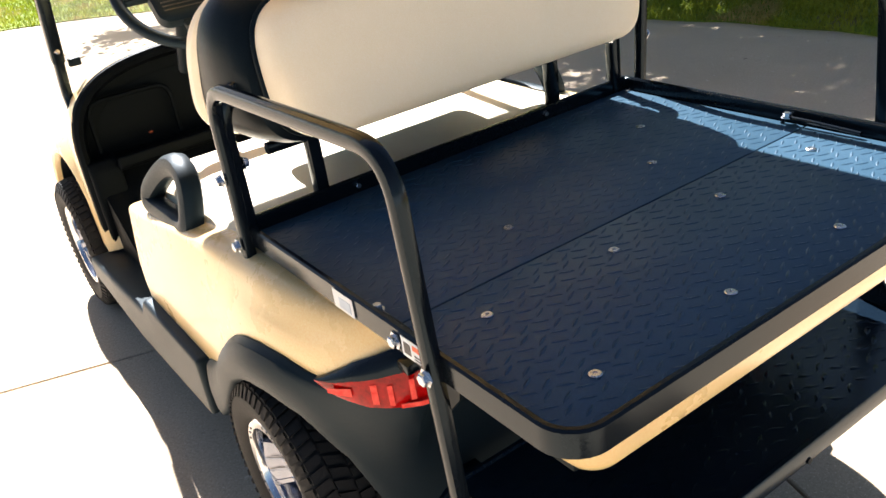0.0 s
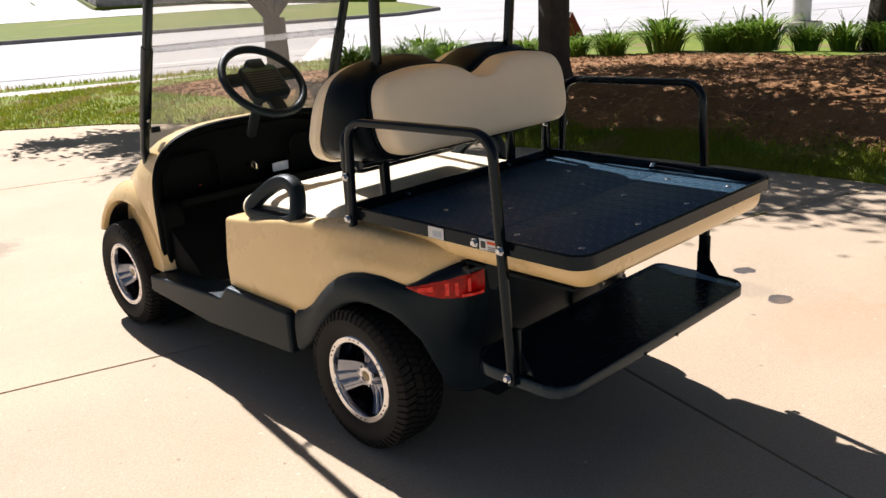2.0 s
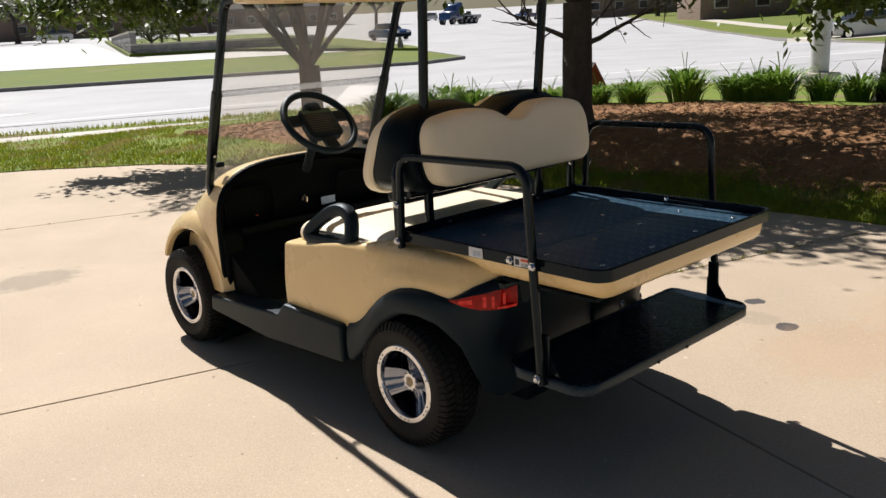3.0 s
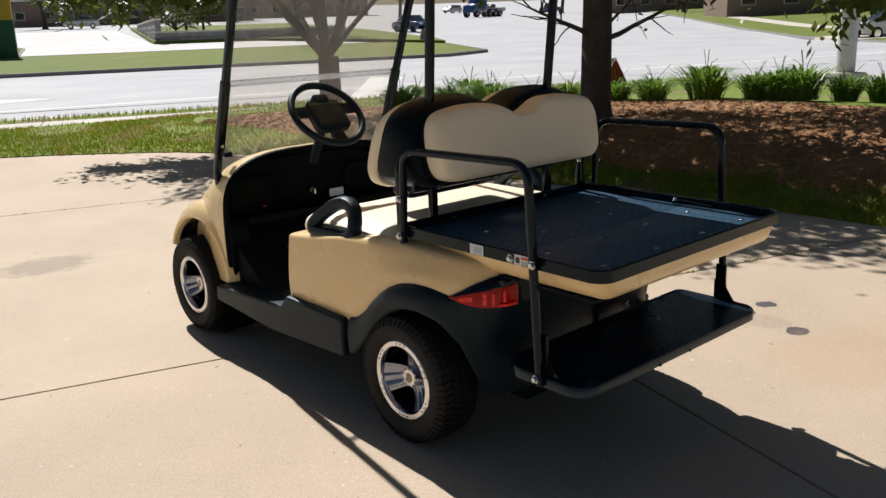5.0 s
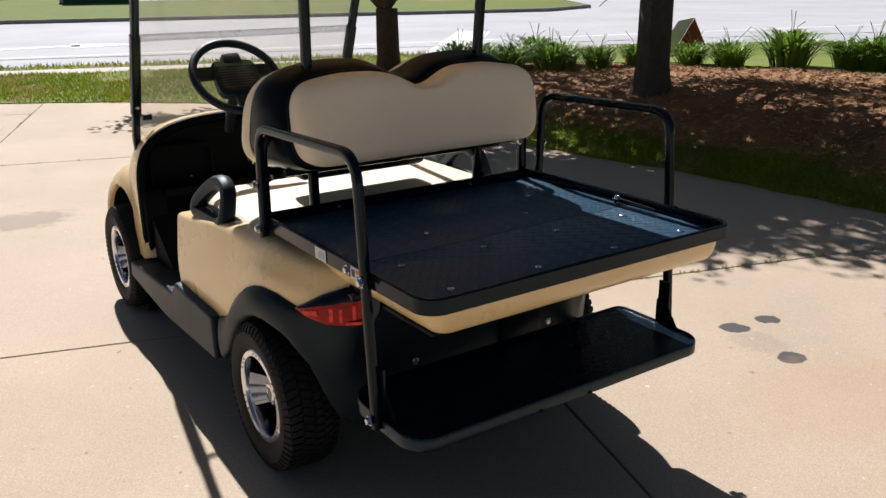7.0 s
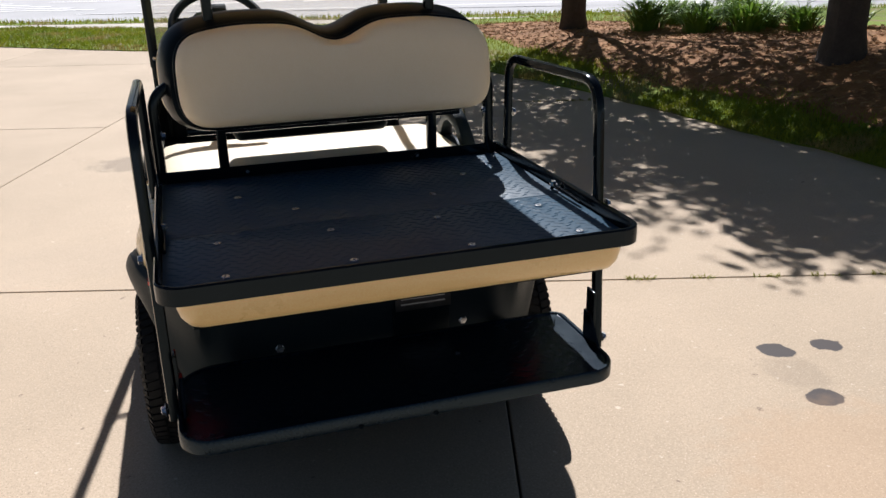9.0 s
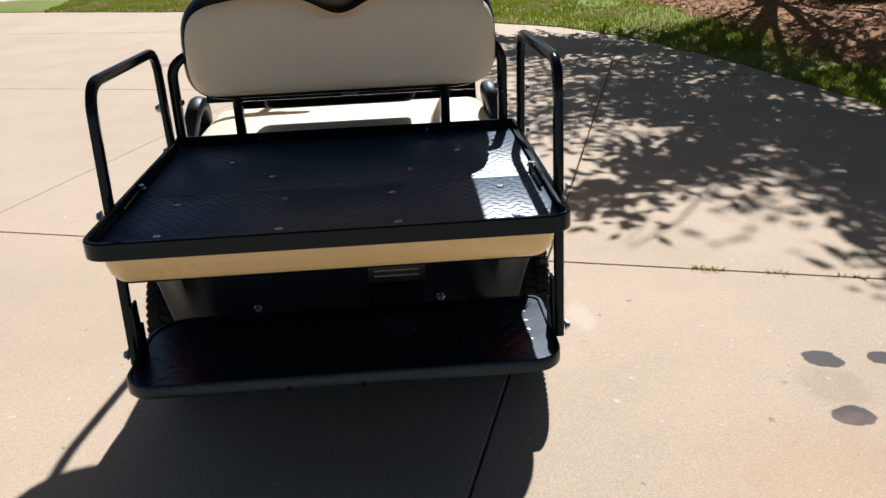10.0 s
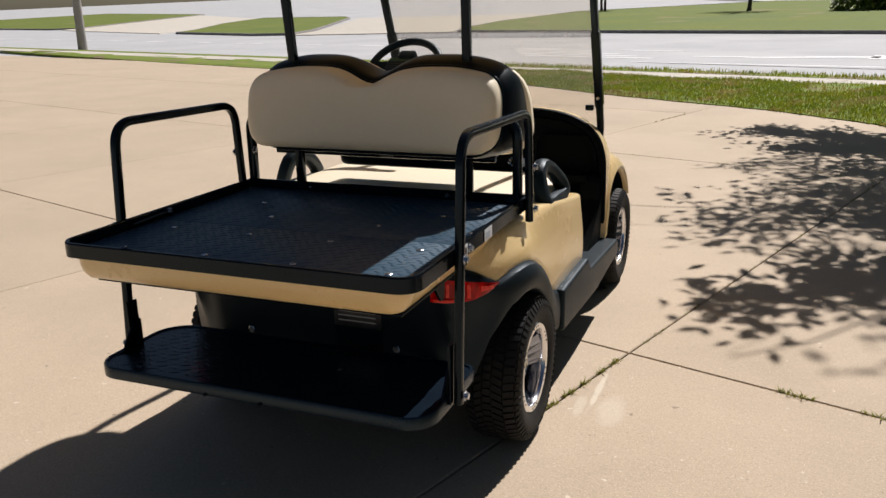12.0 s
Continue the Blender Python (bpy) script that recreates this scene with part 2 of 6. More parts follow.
def rrect(x0, x1, y0, y1, r, seg=6, inset=0.0):
    """Rounded rectangle outline; r per corner from lower left, anticlockwise."""
    rs = r if isinstance(r, (tuple, list)) else (r,) * 4
    x0, x1, y0, y1 = x0 + inset, x1 - inset, y0 + inset, y1 - inset
    out = []
    for cx, cy, sx, sy, q, a0 in ((x0, y0, 1, 1, rs[0], 180), (x1, y0, -1, 1, rs[1], 270), (x1, y1, -1, -1, rs[2], 0), (x0, y1, 1, -1, rs[3], 90)):
        q = max(0.002, q - inset)
        for k in range(seg + 1):
            a = radians(a0 + 90 * k / seg)
            out.append((cx + sx * q + q * math.cos(a), cy + sy * q + q * math.sin(a)))
    return out


def slab_loft(levels, bm=None):
    """Outlines with equal counts at heights, capped: [(outline, z), ...]."""
    return grid([[(x, y, z) for x, y in o] for o, z in levels], close_v=True, cap=True, bm=bm)


def moved(bm, m):
    bmesh.ops.transform(bm, matrix=m, verts=bm.verts)
    return bm


def hexbolt(parent, at, axis, r=0.010, h=0.009, name="bolt"):
    b = bmesh.new()
    out = []
    for rr, z in ((r * 1.45, 0), (r * 1.45, 0.002), (r, 0.002), (r, h), (r * 0.8, h + 0.0015)):
        out.append([(rr * math.cos(2 * math.pi * k / 6), rr * math.sin(2 * math.pi * k / 6), z) for k in range(6)])
    grid(out, close_v=True, cap=True, bm=b)
    q = Vector(axis).to_track_quat("Z", "Y").to_matrix().to_4x4()
    moved(b, Matrix.Translation(at) @ q)
    return part(name, b, ZINC, parent, "shiny zinc bolt", smooth=False)


def smooth01(t):
    t = max(0.0, min(1.0, t))
    return t * t * (3 - 2 * t)


def lerps(x, table):
    """Piecewise linear lookup."""
    if x <= table[0][0]:
        return table[0][1]
    for (a, u), (b, v) in zip(table, table[1:]):
        if x <= b:
            return u + (v - u) * (x - a) / (b - a)
    return table[-1][1]

# ---- ground: road co-ordinates run along (a) and across (n) the main road ----
UX, UY, NX, NY = 0.938, -0.347, 0.347, 0.938


def world_xy(a, n):
    return (a * UX + n * NX, a * UY + n * NY)


def height(x, y):
    """Far ground climbs gently beyond the road."""
    n = x * NX + y * NY
    d = (x - 40) * 0.69 - (y - 15) * 0.72
    return -0.08 + 0.028 * max(0.0, n - 36) + 0.03 * max(0.0, d)


ASPHALT = mat("pale_worn_road", (0.51, 0.51, 0.515), (0.43, 0.435, 0.445), 0.25, 0.88, bump=0.2, fine=30, spots=(0.5, 0.70, (0.36, 0.36, 0.37)))
WALKM = mat("pale_sidewalk_concrete", (0.62, 0.57, 0.49), (0.54, 0.50, 0.43), 1.2, 0.88, bump=0.2, fine=60, vary=0.05)
KERBM = mat("grey_kerb_concrete", (0.30, 0.28, 0.26), (0.22, 0.21, 0.20), 2.0, 0.9, bump=0.2, fine=50)
SOILG = mat("lawn_ground", (0.12, 0.20, 0.010), (0.20, 0.24, 0.02), 1.4, 0.95, bump=0.6, fine=45, spots=(1.1, 0.54, (0.21, 0.165, 0.07)))
FARLAWN = mat("far_lawn_ground", (0.098, 0.150, 0.005), (0.150, 0.180, 0.010), 0.16, 0.95, bump=0.6, fine=3.0, spots=(0.25, 0.60, (0.21, 0.19, 0.06)))
MULCH = mat("red_brown_mulch", (0.36, 0.175, 0.066), (0.21, 0.10, 0.042), 3.0, 0.95, bump=0.8, fine=38, spots=(9.0, 0.60, (0.48, 0.29, 0.13)))
FARLOT = mat("bright_concrete_lot", (0.68, 0.67, 0.65), (0.60, 0.59, 0.57), 0.2, 0.9, bump=0.1, fine=20)
PAINT = mat("white_road_paint", (0.85, 0.85, 0.85), (0.72, 0.72, 0.72), 1.5, 0.8)
SEALER = mat("dark_joint_dirt", (0.07, 0.06, 0.05), (0.12, 0.10, 0.08), 6, 0.95)


def add_stains(m, stains):
    """Soft oil stains laid over a ground material, each at (x, y, rx, ry, strength)."""
    nt, L = m.node_tree, m.node_tree.links
    bs = nt.nodes["Principled BSDF"]
    src = bs.inputs["Base Color"].links[0].from_socket
    tc = nt.nodes.new("ShaderNodeTexCoord")
    nz = nt.nodes.new("ShaderNodeTexNoise")
    nz.inputs["Scale"].default_value, nz.inputs["Detail"].default_value = 14, 5
    L.new(tc.outputs["Object"], nz.inputs["Vector"])
    for x, y, rx, ry, k, col in stains:
        mp = nt.nodes.new("ShaderNodeMapping")
        mp.inputs["Location"].default_value = (-x / rx, -y / ry, 0)
        mp.inputs["Scale"].default_value = (1 / rx, 1 / ry, 0)
        L.new(tc.outputs["Object"], mp.inputs["Vector"])
        ln = nt.nodes.new("ShaderNodeVectorMath")
        ln.operation = "LENGTH"
        L.new(mp.outputs[0], ln.inputs[0])
        ad = nt.nodes.new("ShaderNodeMath")
        ad.operation = "MULTIPLY_ADD"
        L.new(nz.outputs["Fac"], ad.inputs[0])
        ad.inputs[1].default_value = 1.1
        L.new(ln.outputs["Value"], ad.inputs[2])
        mr = nt.nodes.new("ShaderNodeMapRange")
        mr.interpolation_type = "SMOOTHSTEP"
        mr.inputs["From Min"].default_value, mr.inputs["From Max"].default_value = (1.36, 1.50) if k > 0.9 else (1.15, 1.80)
        mr.inputs["To Min"].default_value, mr.inputs["To Max"].default_value = k, 0.0
        L.new(ad.outputs[0], mr.inputs["Value"])
        mx = nt.nodes.new("ShaderNodeMix")
        mx.data_type = "RGBA"
        L.new(mr.outputs["Result"], mx.inputs["Factor"])
        L.new(src, mx.inputs[6])
        mx.inputs[7].default_value = (*col, 1)
        src = mx.outputs[2]
    L.new(src, bs.inputs["Base Color"])





def add_specks(m, specks):
    """Small pits and pale aggregate grains: (scale, threshold, colour)."""
    nt, L = m.node_tree, m.node_tree.links
    bs = nt.nodes["Principled BSDF"]
    src = bs.inputs["Base Color"].links[0].from_socket
    tc = nt.nodes.new("ShaderNodeTexCoord")
    for sc, th, col in specks:
        nz = nt.nodes.new("ShaderNodeTexNoise")
        nz.inputs["Scale"].default_value, nz.inputs["Detail"].default_value = sc, 2
        L.new(tc.outputs["Object"], nz.inputs["Vector"])
        mr = nt.nodes.new("ShaderNodeMapRange")
        mr.inputs["From Min"].default_value, mr.inputs["From Max"].default_value = th, th + 0.02
        L.new(nz.outputs["Fac"], mr.inputs["Value"])
        mx = nt.nodes.new("ShaderNodeMix")
        mx.data_type = "RGBA"
        L.new(mr.outputs["Result"], mx.inputs["Factor"])
        L.new(src, mx.inputs[6])
        mx.inputs[7].default_value = (*col, 1)
        src = mx.outputs[2]
    L.new(src, bs.inputs["Base Color"])


add_specks(CONCRETE, [(26, 0.715, (0.68, 0.59, 0.47)), (17, 0.735, (0.28, 0.215, 0.16)), (70, 0.70, (0.37, 0.29, 0.215)), (190, 0.60, (0.42, 0.33, 0.235)), (170, 0.63, (0.64, 0.53, 0.40))])
OIL, SLICK, TEA, RUST, LIME = (0.040, 0.037, 0.036), (0.066, 0.060, 0.062), (0.33, 0.27, 0.21), (0.50, 0.30, 0.16), (0.72, 0.64, 0.52)
add_stains(CONCRETE, [(1.385, -0.449, 0.064, 0.060, 0.96, SLICK), (1.645, -0.165, 0.062, 0.055, 0.96, SLICK), (1.446, -0.138, 0.068, 0.063, 0.96, SLICK), (1.41, -0.29, 0.10, 0.12, 0.14, OIL),
                      (-0.72, 3.55, 0.30, 0.22, 0.35, OIL), (-2.2, 6.6, 0.16, 0.12, 0.35, OIL), (1.25, -0.75, 0.4, 0.3, 0.25, RUST), (2.0, -0.9, 0.5, 0.35, 0.2, RUST), (0.95, -1.3, 0.3, 0.25, 0.2, RUST),
                      (0.695, 0.42, 0.012, 0.16, 0.7, LIME), (0.77, 0.27, 0.05, 0.10, 0.35, LIME), (0.66, 0.28, 0.02, 0.08, 0.35, LIME), (-1.2, -0.9, 0.5, 0.3, 0.10, LIME), (-0.95, 1.7, 0.6, 0.25, 0.10, TEA), (-1.6, 0.6, 0.35, 0.5, 0.12, TEA)])

# one sheet out to the horizon, road-coloured where it is seen
b = bmesh.new()
ticks = [-900, -400, -220, -140, -100, -70, -45, -25, 0, 12, 24, 36, 44, 52, 62, 75, 90, 110, 135, 165, 200, 260, 340, 450, 900]
grid([[(*world_xy(a, n), height(*world_xy(a, n))) for n in ticks] for a in ticks], bm=b)
ground = tagged(part("ground", b, ASPHALT, smooth=True), "pale worn concrete road surface reaching the horizon", "road", kind="structure")

# driveway slabs with open joints
drive = part("driveway", moved(box(-32, 6.4, -12, 11.9, -0.085, -0.022), pose(0, 0, 0, 0, 0, -17.4)), SEALER, smooth=False)
tagged(drive, "jointed sunlit concrete driveway with weeds in its cracks", "driveway", kind="structure")
DA = radians(-17.4)
cu, su = math.cos(DA), math.sin(DA)


def drive_xy(u, n):
    return (u * cu - n * su, u * su + n * cu)


def slab(u0, u1, n0, n1, gap=0.0035):
    bm_ = bmesh.new()
    q = [drive_xy(u, n) for u, n in ((u0 + gap, n0 + gap), (u1 - gap, n0 + gap), (u1 - gap, n1 - gap), (u0 + gap, n1 - gap))]
    r = [drive_xy(u, n) for u, n in ((u0 + gap + 0.004, n0 + gap + 0.004), (u1 - gap - 0.004, n0 + gap + 0.004), (u1 - gap - 0.004, n1 - gap - 0.004), (u0 + gap + 0.004, n1 - gap - 0.004))]
    grid([[(x, y, -0.02) for x, y in q], [(x, y, -0.004) for x, y in q], [(x, y, 0.0) for x, y in r]], close_v=True, bm=bm_)
    bm_.faces.new([v for v in bm_.verts if abs(v.co.z) < 1e-6])
    return bm_


SLABS = []
us = [-14.5, -11.5, -8.45, -5.4, -2.42, 0.47, 3.45, 6.4]
for k, (u0, u1) in enumerate(zip(us, us[1:])):
    ns = [-12, -7.4, -3.2, 0.97, 5.10, 9.2, 13.0] if k > 3 else [-12, -7.4, -3.2, 0.98, 4.38, 8.2, 11.9]
    for n0, n1 in zip(ns, ns[1:]):
        SLABS.append((u0, u1, n0, n1))
for n0, n1 in ((-12, -3.2), (-3.2, 0.98), (0.98, 4.38), (4.38, 8.2), (8.2, 12.2)):
    for u0, u1 in ((-32, -26), (-26, -20), (-20, -14.5)):
        SLABS.append((u0, u1, n0, n1))

# near lawn and berm, from the drive's edge to the sidewalk and the side street
EDGE = [(-30, 24.2), (-16.3, 17.8), (-10.3, 15.2), (-6.0, 13.45), (-3.1, 12.05), (-1.0, 10.35), (1.0, 9.05), (2.2, 7.9), (2.80, 6.5), (3.20, 4.8), (3.42, 3.2), (3.60, 1.9), (3.66, 0.9), (3.66, -0.2), (3.6, -3.0), (3.5, -14.0)]
OUTER = [(-30, 24.85), (-16.5, 19.45), (-10.5, 17.1), (-6.0, 15.32), (-3.1, 14.18), (-0.6, 13.17), (2.0, 12.15), (4.2, 11.27), (8.0, 10.1), (11.0, 9.2), (12.6, 8.0), (13.2, 6.5), (13.5, 4.6), (13.8, 2.0), (14.0, -3.0), (14.0, -14.0)]
RISE = [0.0, 0.0, 0.0, 0.01, 0.02, 0.02, 0.03, 0.07, 0.14, 0.24, 0.31, 0.34, 0.34, 0.34, 0.34, 0.34]
ACROSS = [0, 0.02, 0.05, 0.09, 0.13, 0.18, 0.24, 0.30, 0.37, 0.45, 0.55, 0.68, 0.82, 1.0]


def along(t):
    """Edge point, outer point and rise at t from 0 to 1 along the lawn."""
    i = t * (len(EDGE) - 1)
    k = min(int(i), len(EDGE) - 2)
    f = i - k
    mixp = lambda p, q: (p[0] + (q[0] - p[0]) * f, p[1] + (q[1] - p[1]) * f)
    return mixp(EDGE[k], EDGE[k + 1]), mixp(OUTER[k], OUTER[k + 1]), RISE[k] + (RISE[k + 1] - RISE[k]) * f


def lawn_point(t, s, lift=0.0):
    e, o, r = along(t)
    x, y = e[0] + (o[0] - e[0]) * s, e[1] + (o[1] - e[1]) * s
    d = math.hypot(x - e[0], y - e[1])
    w = noise.noise((x * 0.9, y * 0.9, 0)) * 0.035 * smooth01(d / 0.5)
    z = 0.012 + 0.03 * smooth01(d / 0.3) + r * smooth01(d / 1.9) - 0.6 * r * smooth01((d - 4.2) / 3.5) + w
    jit = 0.05 * noise.noise((x * 3, y * 3, 4)) * (1 - smooth01(d / 0.3))
    return Vector((x + jit, y + jit * 0.6, z + lift))


NT = 150
rows = [[lawn_point(i / NT, s) for s in ACROSS] for i in range(NT + 1)]
rows = [[Vector((r[0].x, r[0].y, -0.05))] + r + [Vector((r[-1].x, r[-1].y, -0.09))] for r in rows]
tagged(part("lawn", grid(rows), SOILG), "sunlit patchy green lawn along the driveway", "lawn", kind="structure")
# mulch on the berm
def mulch_foot(t):
    """Width of the grass strip between the driveway and the mulch."""
    return lerps(t, [(0.47, 2.2), (0.485, 1.75), (0.50, 1.4), (0.535, 0.95), (0.58, 0.6), (0.62, 0.46)])


rows = []
for i in range(61):
    t = 0.470 + 0.530 * i / 60
    e, o, _ = along(t)
    full = math.hypot(o[0] - e[0], o[1] - e[1])
    d0, d1 = mulch_foot(t) + 0.12 * noise.noise((i * 0.7, 3, 1)), lerps(t, [(0.47, 2.45), (0.485, 3.1), (0.50, 3.5), (0.535, 3.9), (0.60, 4.15)]) + 0.15 * noise.noise((i * 0.5, 1, 1))
    rows.append([lawn_point(t, (d0 + (d1 - d0) * v) / full, (0.03 if 0 < v < 1 else -0.01) + 0.025 * noise.noise((i * 1.1, v * 14, 2))) for v in [j / 18 for j in range(19)]])
MULCH_ROWS = rows
tagged(part("mulch_bed", grid(rows), MULCH), "red-brown bark mulch on a shaded berm", "mulch", kind="structure")
b = bmesh.new()
rnd = random.Random(5)
for _ in range(9000):
    r = rnd.choice(MULCH_ROWS[:50])
    q = MULCH_ROWS[min(len(MULCH_ROWS) - 1, MULCH_ROWS.index(r) + 1)]
    j = rnd.randrange(18)
    p = r[j].lerp(q[j], rnd.random()).lerp(r[j + 1].lerp(q[j + 1], rnd.random()), rnd.random())
    a, l_, w = rnd.uniform(0, 6.28), rnd.uniform(0.012, 0.04), rnd.uniform(0.004, 0.011)
    d, s_ = Vector((math.cos(a), math.sin(a), rnd.uniform(-0.4, 0.4))) * l_, Vector((-math.sin(a), math.cos(a), rnd.uniform(-0.3, 0.3))) * w
    p = p + Vector((0, 0, 0.008))
    vs = [b.verts.new(v) for v in (p - d - s_, p + d - s_ * 0.6, p + d * 0.9 + s_, p - d * 0.8 + s_, p + Vector((0, 0, 0.01)))]
    for f in ((0, 1, 4), (1, 2, 4), (2, 3, 4), (3, 0, 4)):
        b.faces.new([vs[i] for i in f])
CHIPM = mat("bark_chip", (0.46, 0.255, 0.11), (0.23, 0.115, 0.05), 8, 0.9)
tagged(part("bark_chips", b, CHIPM, smooth=False), "loose red-brown bark chips on the berm", "mulch", kind="stuff")

# sidewalk, kerbs, verge
def band(name, n0, n1, a0, a1, z0, z1, m, label, cat, seg=1.5, gap=0.0):
    base = None
    k, a = 0, a0
    while a < a1 - 0.01:
        e = min(a1, a + seg)
        q = [world_xy(a + gap, n0), world_xy(e - gap, n0), world_xy(e - gap, n1), world_xy(a + gap, n1)]
        bm_ = grid([[(x, y, z) for x, y in q] for z in (z0, z1)], close_v=True)
        bm_.faces.new([v for v in bm_.verts if abs(v.co.z - z1) < 1e-5])
        if base is None:
            base = tagged(part(name, bm_, m, smooth=False), label, cat, kind="structure")
        else:
            part("slab", bm_, m, base, smooth=False)
        a = e
    return base


band("sidewalk", 12.18, 13.22, -40, 9.0, -0.08, 0.045, WALKM, "pale concrete sidewalk beside the road", "sidewalk", 1.5, 0.006)
band("verge", 13.22, 13.78, -40, 12, -0.08, 0.05, SOILG, "narrow grass verge along the kerb", "grass", 60)
band("kerb_near", 13.78, 13.93, -60, 12, -0.09, 0.035, WALKM, "low concrete kerb", "kerb", 3.0, 0.004)
path = [(11.9, 11.1, 0), (13.0, 10.4, 0), (13.45, 8.6, 0), (13.75, 6.5, 0), (14.1, 4.6, 0), (14.4, 2, 0), (14.7, -3, 0), (15, -14, 0)]
tagged(part("kerb_side", sweep(fillet(path, 0.8), [(-0.08, -0.09), (0.08, -0.09), (0.07, 0.05), (-0.07, 0.05)], (0, 1, 0.0)), WALKM), "pale concrete kerb of the side street", "kerb", kind="structure")
pts = [(6.0, 11.5), (9.5, 10.6), (11.9, 10.9), (12.9, 10.3), (13.3, 8.6), (13.65, 6.4), (13.95, 4.5), (14.3, 2), (14.6, -3), (14.9, -14), (13.9, -14), (13.9, -3), (13.6, 2), (13.3, 4.6), (13.0, 6.4), (12.4, 8.0), (10.9, 9.1), (8, 10.0)]
b = bmesh.new()
b.faces.new([b.verts.new((x, y, 0.042)) for x, y in pts])
tagged(part("corner_walk", b, WALKM, smooth=False), "pale concrete corner walk", "sidewalk", kind="structure")


def field(name, outline, lift, m, label, cat, kerb=True):
    """A raised patch on the far ground, given in road co-ordinates."""
    top, low = [], []
    pts_ = []
    for (a0, n0), (a1, n1) in zip(outline, outline[1:] + outline[:1]):
        k = max(1, int(math.hypot(a1 - a0, n1 - n0) / 6))
        pts_ += [(a0 + (a1 - a0) * i / k, n0 + (n1 - n0) * i / k) for i in range(k)]
    b_ = bmesh.new()
    for a, n in pts_:
        x, y = world_xy(a, n)
        h = height(x, y)
        low.append((x, y, h - 0.1))
        top.append((x, y, h + lift))
    vt = [b_.verts.new(p) for p in top]
    vl = [b_.verts.new(p) for p in low]
    f = b_.faces.new(vt)
    n_ = len(vt)
    for i in range(n_):
        b_.faces.new((vt[i], vl[i], vl[(i + 1) % n_], vt[(i + 1) % n_]))
    bmesh.ops.triangulate(b_, faces=[f])
    ob = tagged(part(name, b_, m, smooth=False), label, cat, kind="structure")
    if kerb:
        part("kerb", kerb_mesh(top, lift), KERBM, ob)
    return ob


def kerb_mesh(top, lift):
    rows_ = []
    n_ = len(top)
    for i in range(n_):
        p, q = Vector(top[i - 1]), Vector(top[(i + 1) % n_])
        t = (q - p)
        o = Vector((t.y, -t.x, 0)).normalized()
        c = Vector(top[i])
        rows_.append([c + o * 0.18 + Vector((0, 0, -lift - 0.05)), c + o * 0.16 + Vector((0, 0, 0.015)), c + Vector((0, 0, 0.02)), c - o * 0.02 + Vector((0, 0, -lift))])
    return grid(rows_, close_u=True)


field("far_lawn", [(-31, 36), (14, 36), (17, 38), (18, 46), (16, 50.5), (-6, 50.5), (-6.5, 62), (-12, 74), (-30, 80), (-40, 62), (-36, 46), (-32.5, 38)], 0.14, FARLAWN, "mown green lawn across the road", "lawn")
field("far_lawn", [(-54, 31.5), (-42, 29.6), (-39.8, 30.6), (-50, 42), (-62, 55), (-66, 58), (-80, 58), (-70, 46)], 0.14, FARLAWN, "mown green lawn island between drives", "lawn")
field("far_lawn", [(-170, 42), (-89, 37.5), (-86, 39), (-98, 52), (-119, 75), (-190, 95)], 0.14, FARLAWN, "mown green lawn across the road", "lawn")
field("far_drive", [(-85.5, 37.2), (-56, 31.2), (-71, 46.2), (-82, 58.5), (-119, 74)], 0.05, WALKM, "pale concrete drive apron across the road", "driveway", kerb=False)
field("far_drive", [(-39.3, 30.2), (-31.6, 35.6), (-36.4, 46.5), (-40, 61), (-62, 56.5), (-49.5, 42.5)], 0.05, WALKM, "pale concrete drive apron across the road", "driveway", kerb=False)
field("far_lot", [(-6, 50.5), (16, 50.5), (16, 62), (2, 62), (0, 110), (-60, 110), (-30, 80), (-12, 74), (-6.5, 62)], 0.10, FARLOT, "bright concrete parking lot across the road", "parking lot", kerb=False)
field("far_lawn", [(16, 50.5), (18, 46), (19, 50), (21, 70), (22, 112), (2, 112), (2, 62), (16, 62)], 0.30, FARLAWN, "green lawn behind a stone wall", "lawn", kerb=False)


def side_xy(e, d):
    """Across the side street: e along its far kerb, d beyond it."""
    x, y = 40 + 0.72 * e + 0.69 * d, 15 + 0.69 * e - 0.72 * d
    return (x * UX + y * UY, x * NX + y * NY)


field("far_lawn", [side_xy(*q) for q in ((-16, 0), (4, 0), (24, 0.5), (60, 3), (110, 6), (110, 50), (-16, 50))], 0.14, FARLAWN, "green lawn beyond the side street", "lawn")
field("far_walk", [side_xy(*q) for q in ((-16, 3.4), (24, 3.9), (60, 6.4), (60, 8.0), (24, 5.5), (-16, 5.0))], 0.17, WALKM, "pale concrete walk across the far lawn", "sidewalk", kerb=False)
field("far_walk", [side_xy(*q) for q in ((1, -0.1), (7, 0.0), (9, 4.4), (0, 4.2))], 0.165, WALKM, "pale concrete ramp at the far kerb", "sidewalk", kerb=False)


def road_mark(pts_):
    b_ = bmesh.new()
    b_.faces.new([b_.verts.new((*world_xy(a, n), height(*world_xy(a, n)) + 0.006)) for a, n in pts_])
    return tagged(part("road_marking", b_, PAINT, smooth=False), "worn white painted road marking", "road marking", kind="structure")


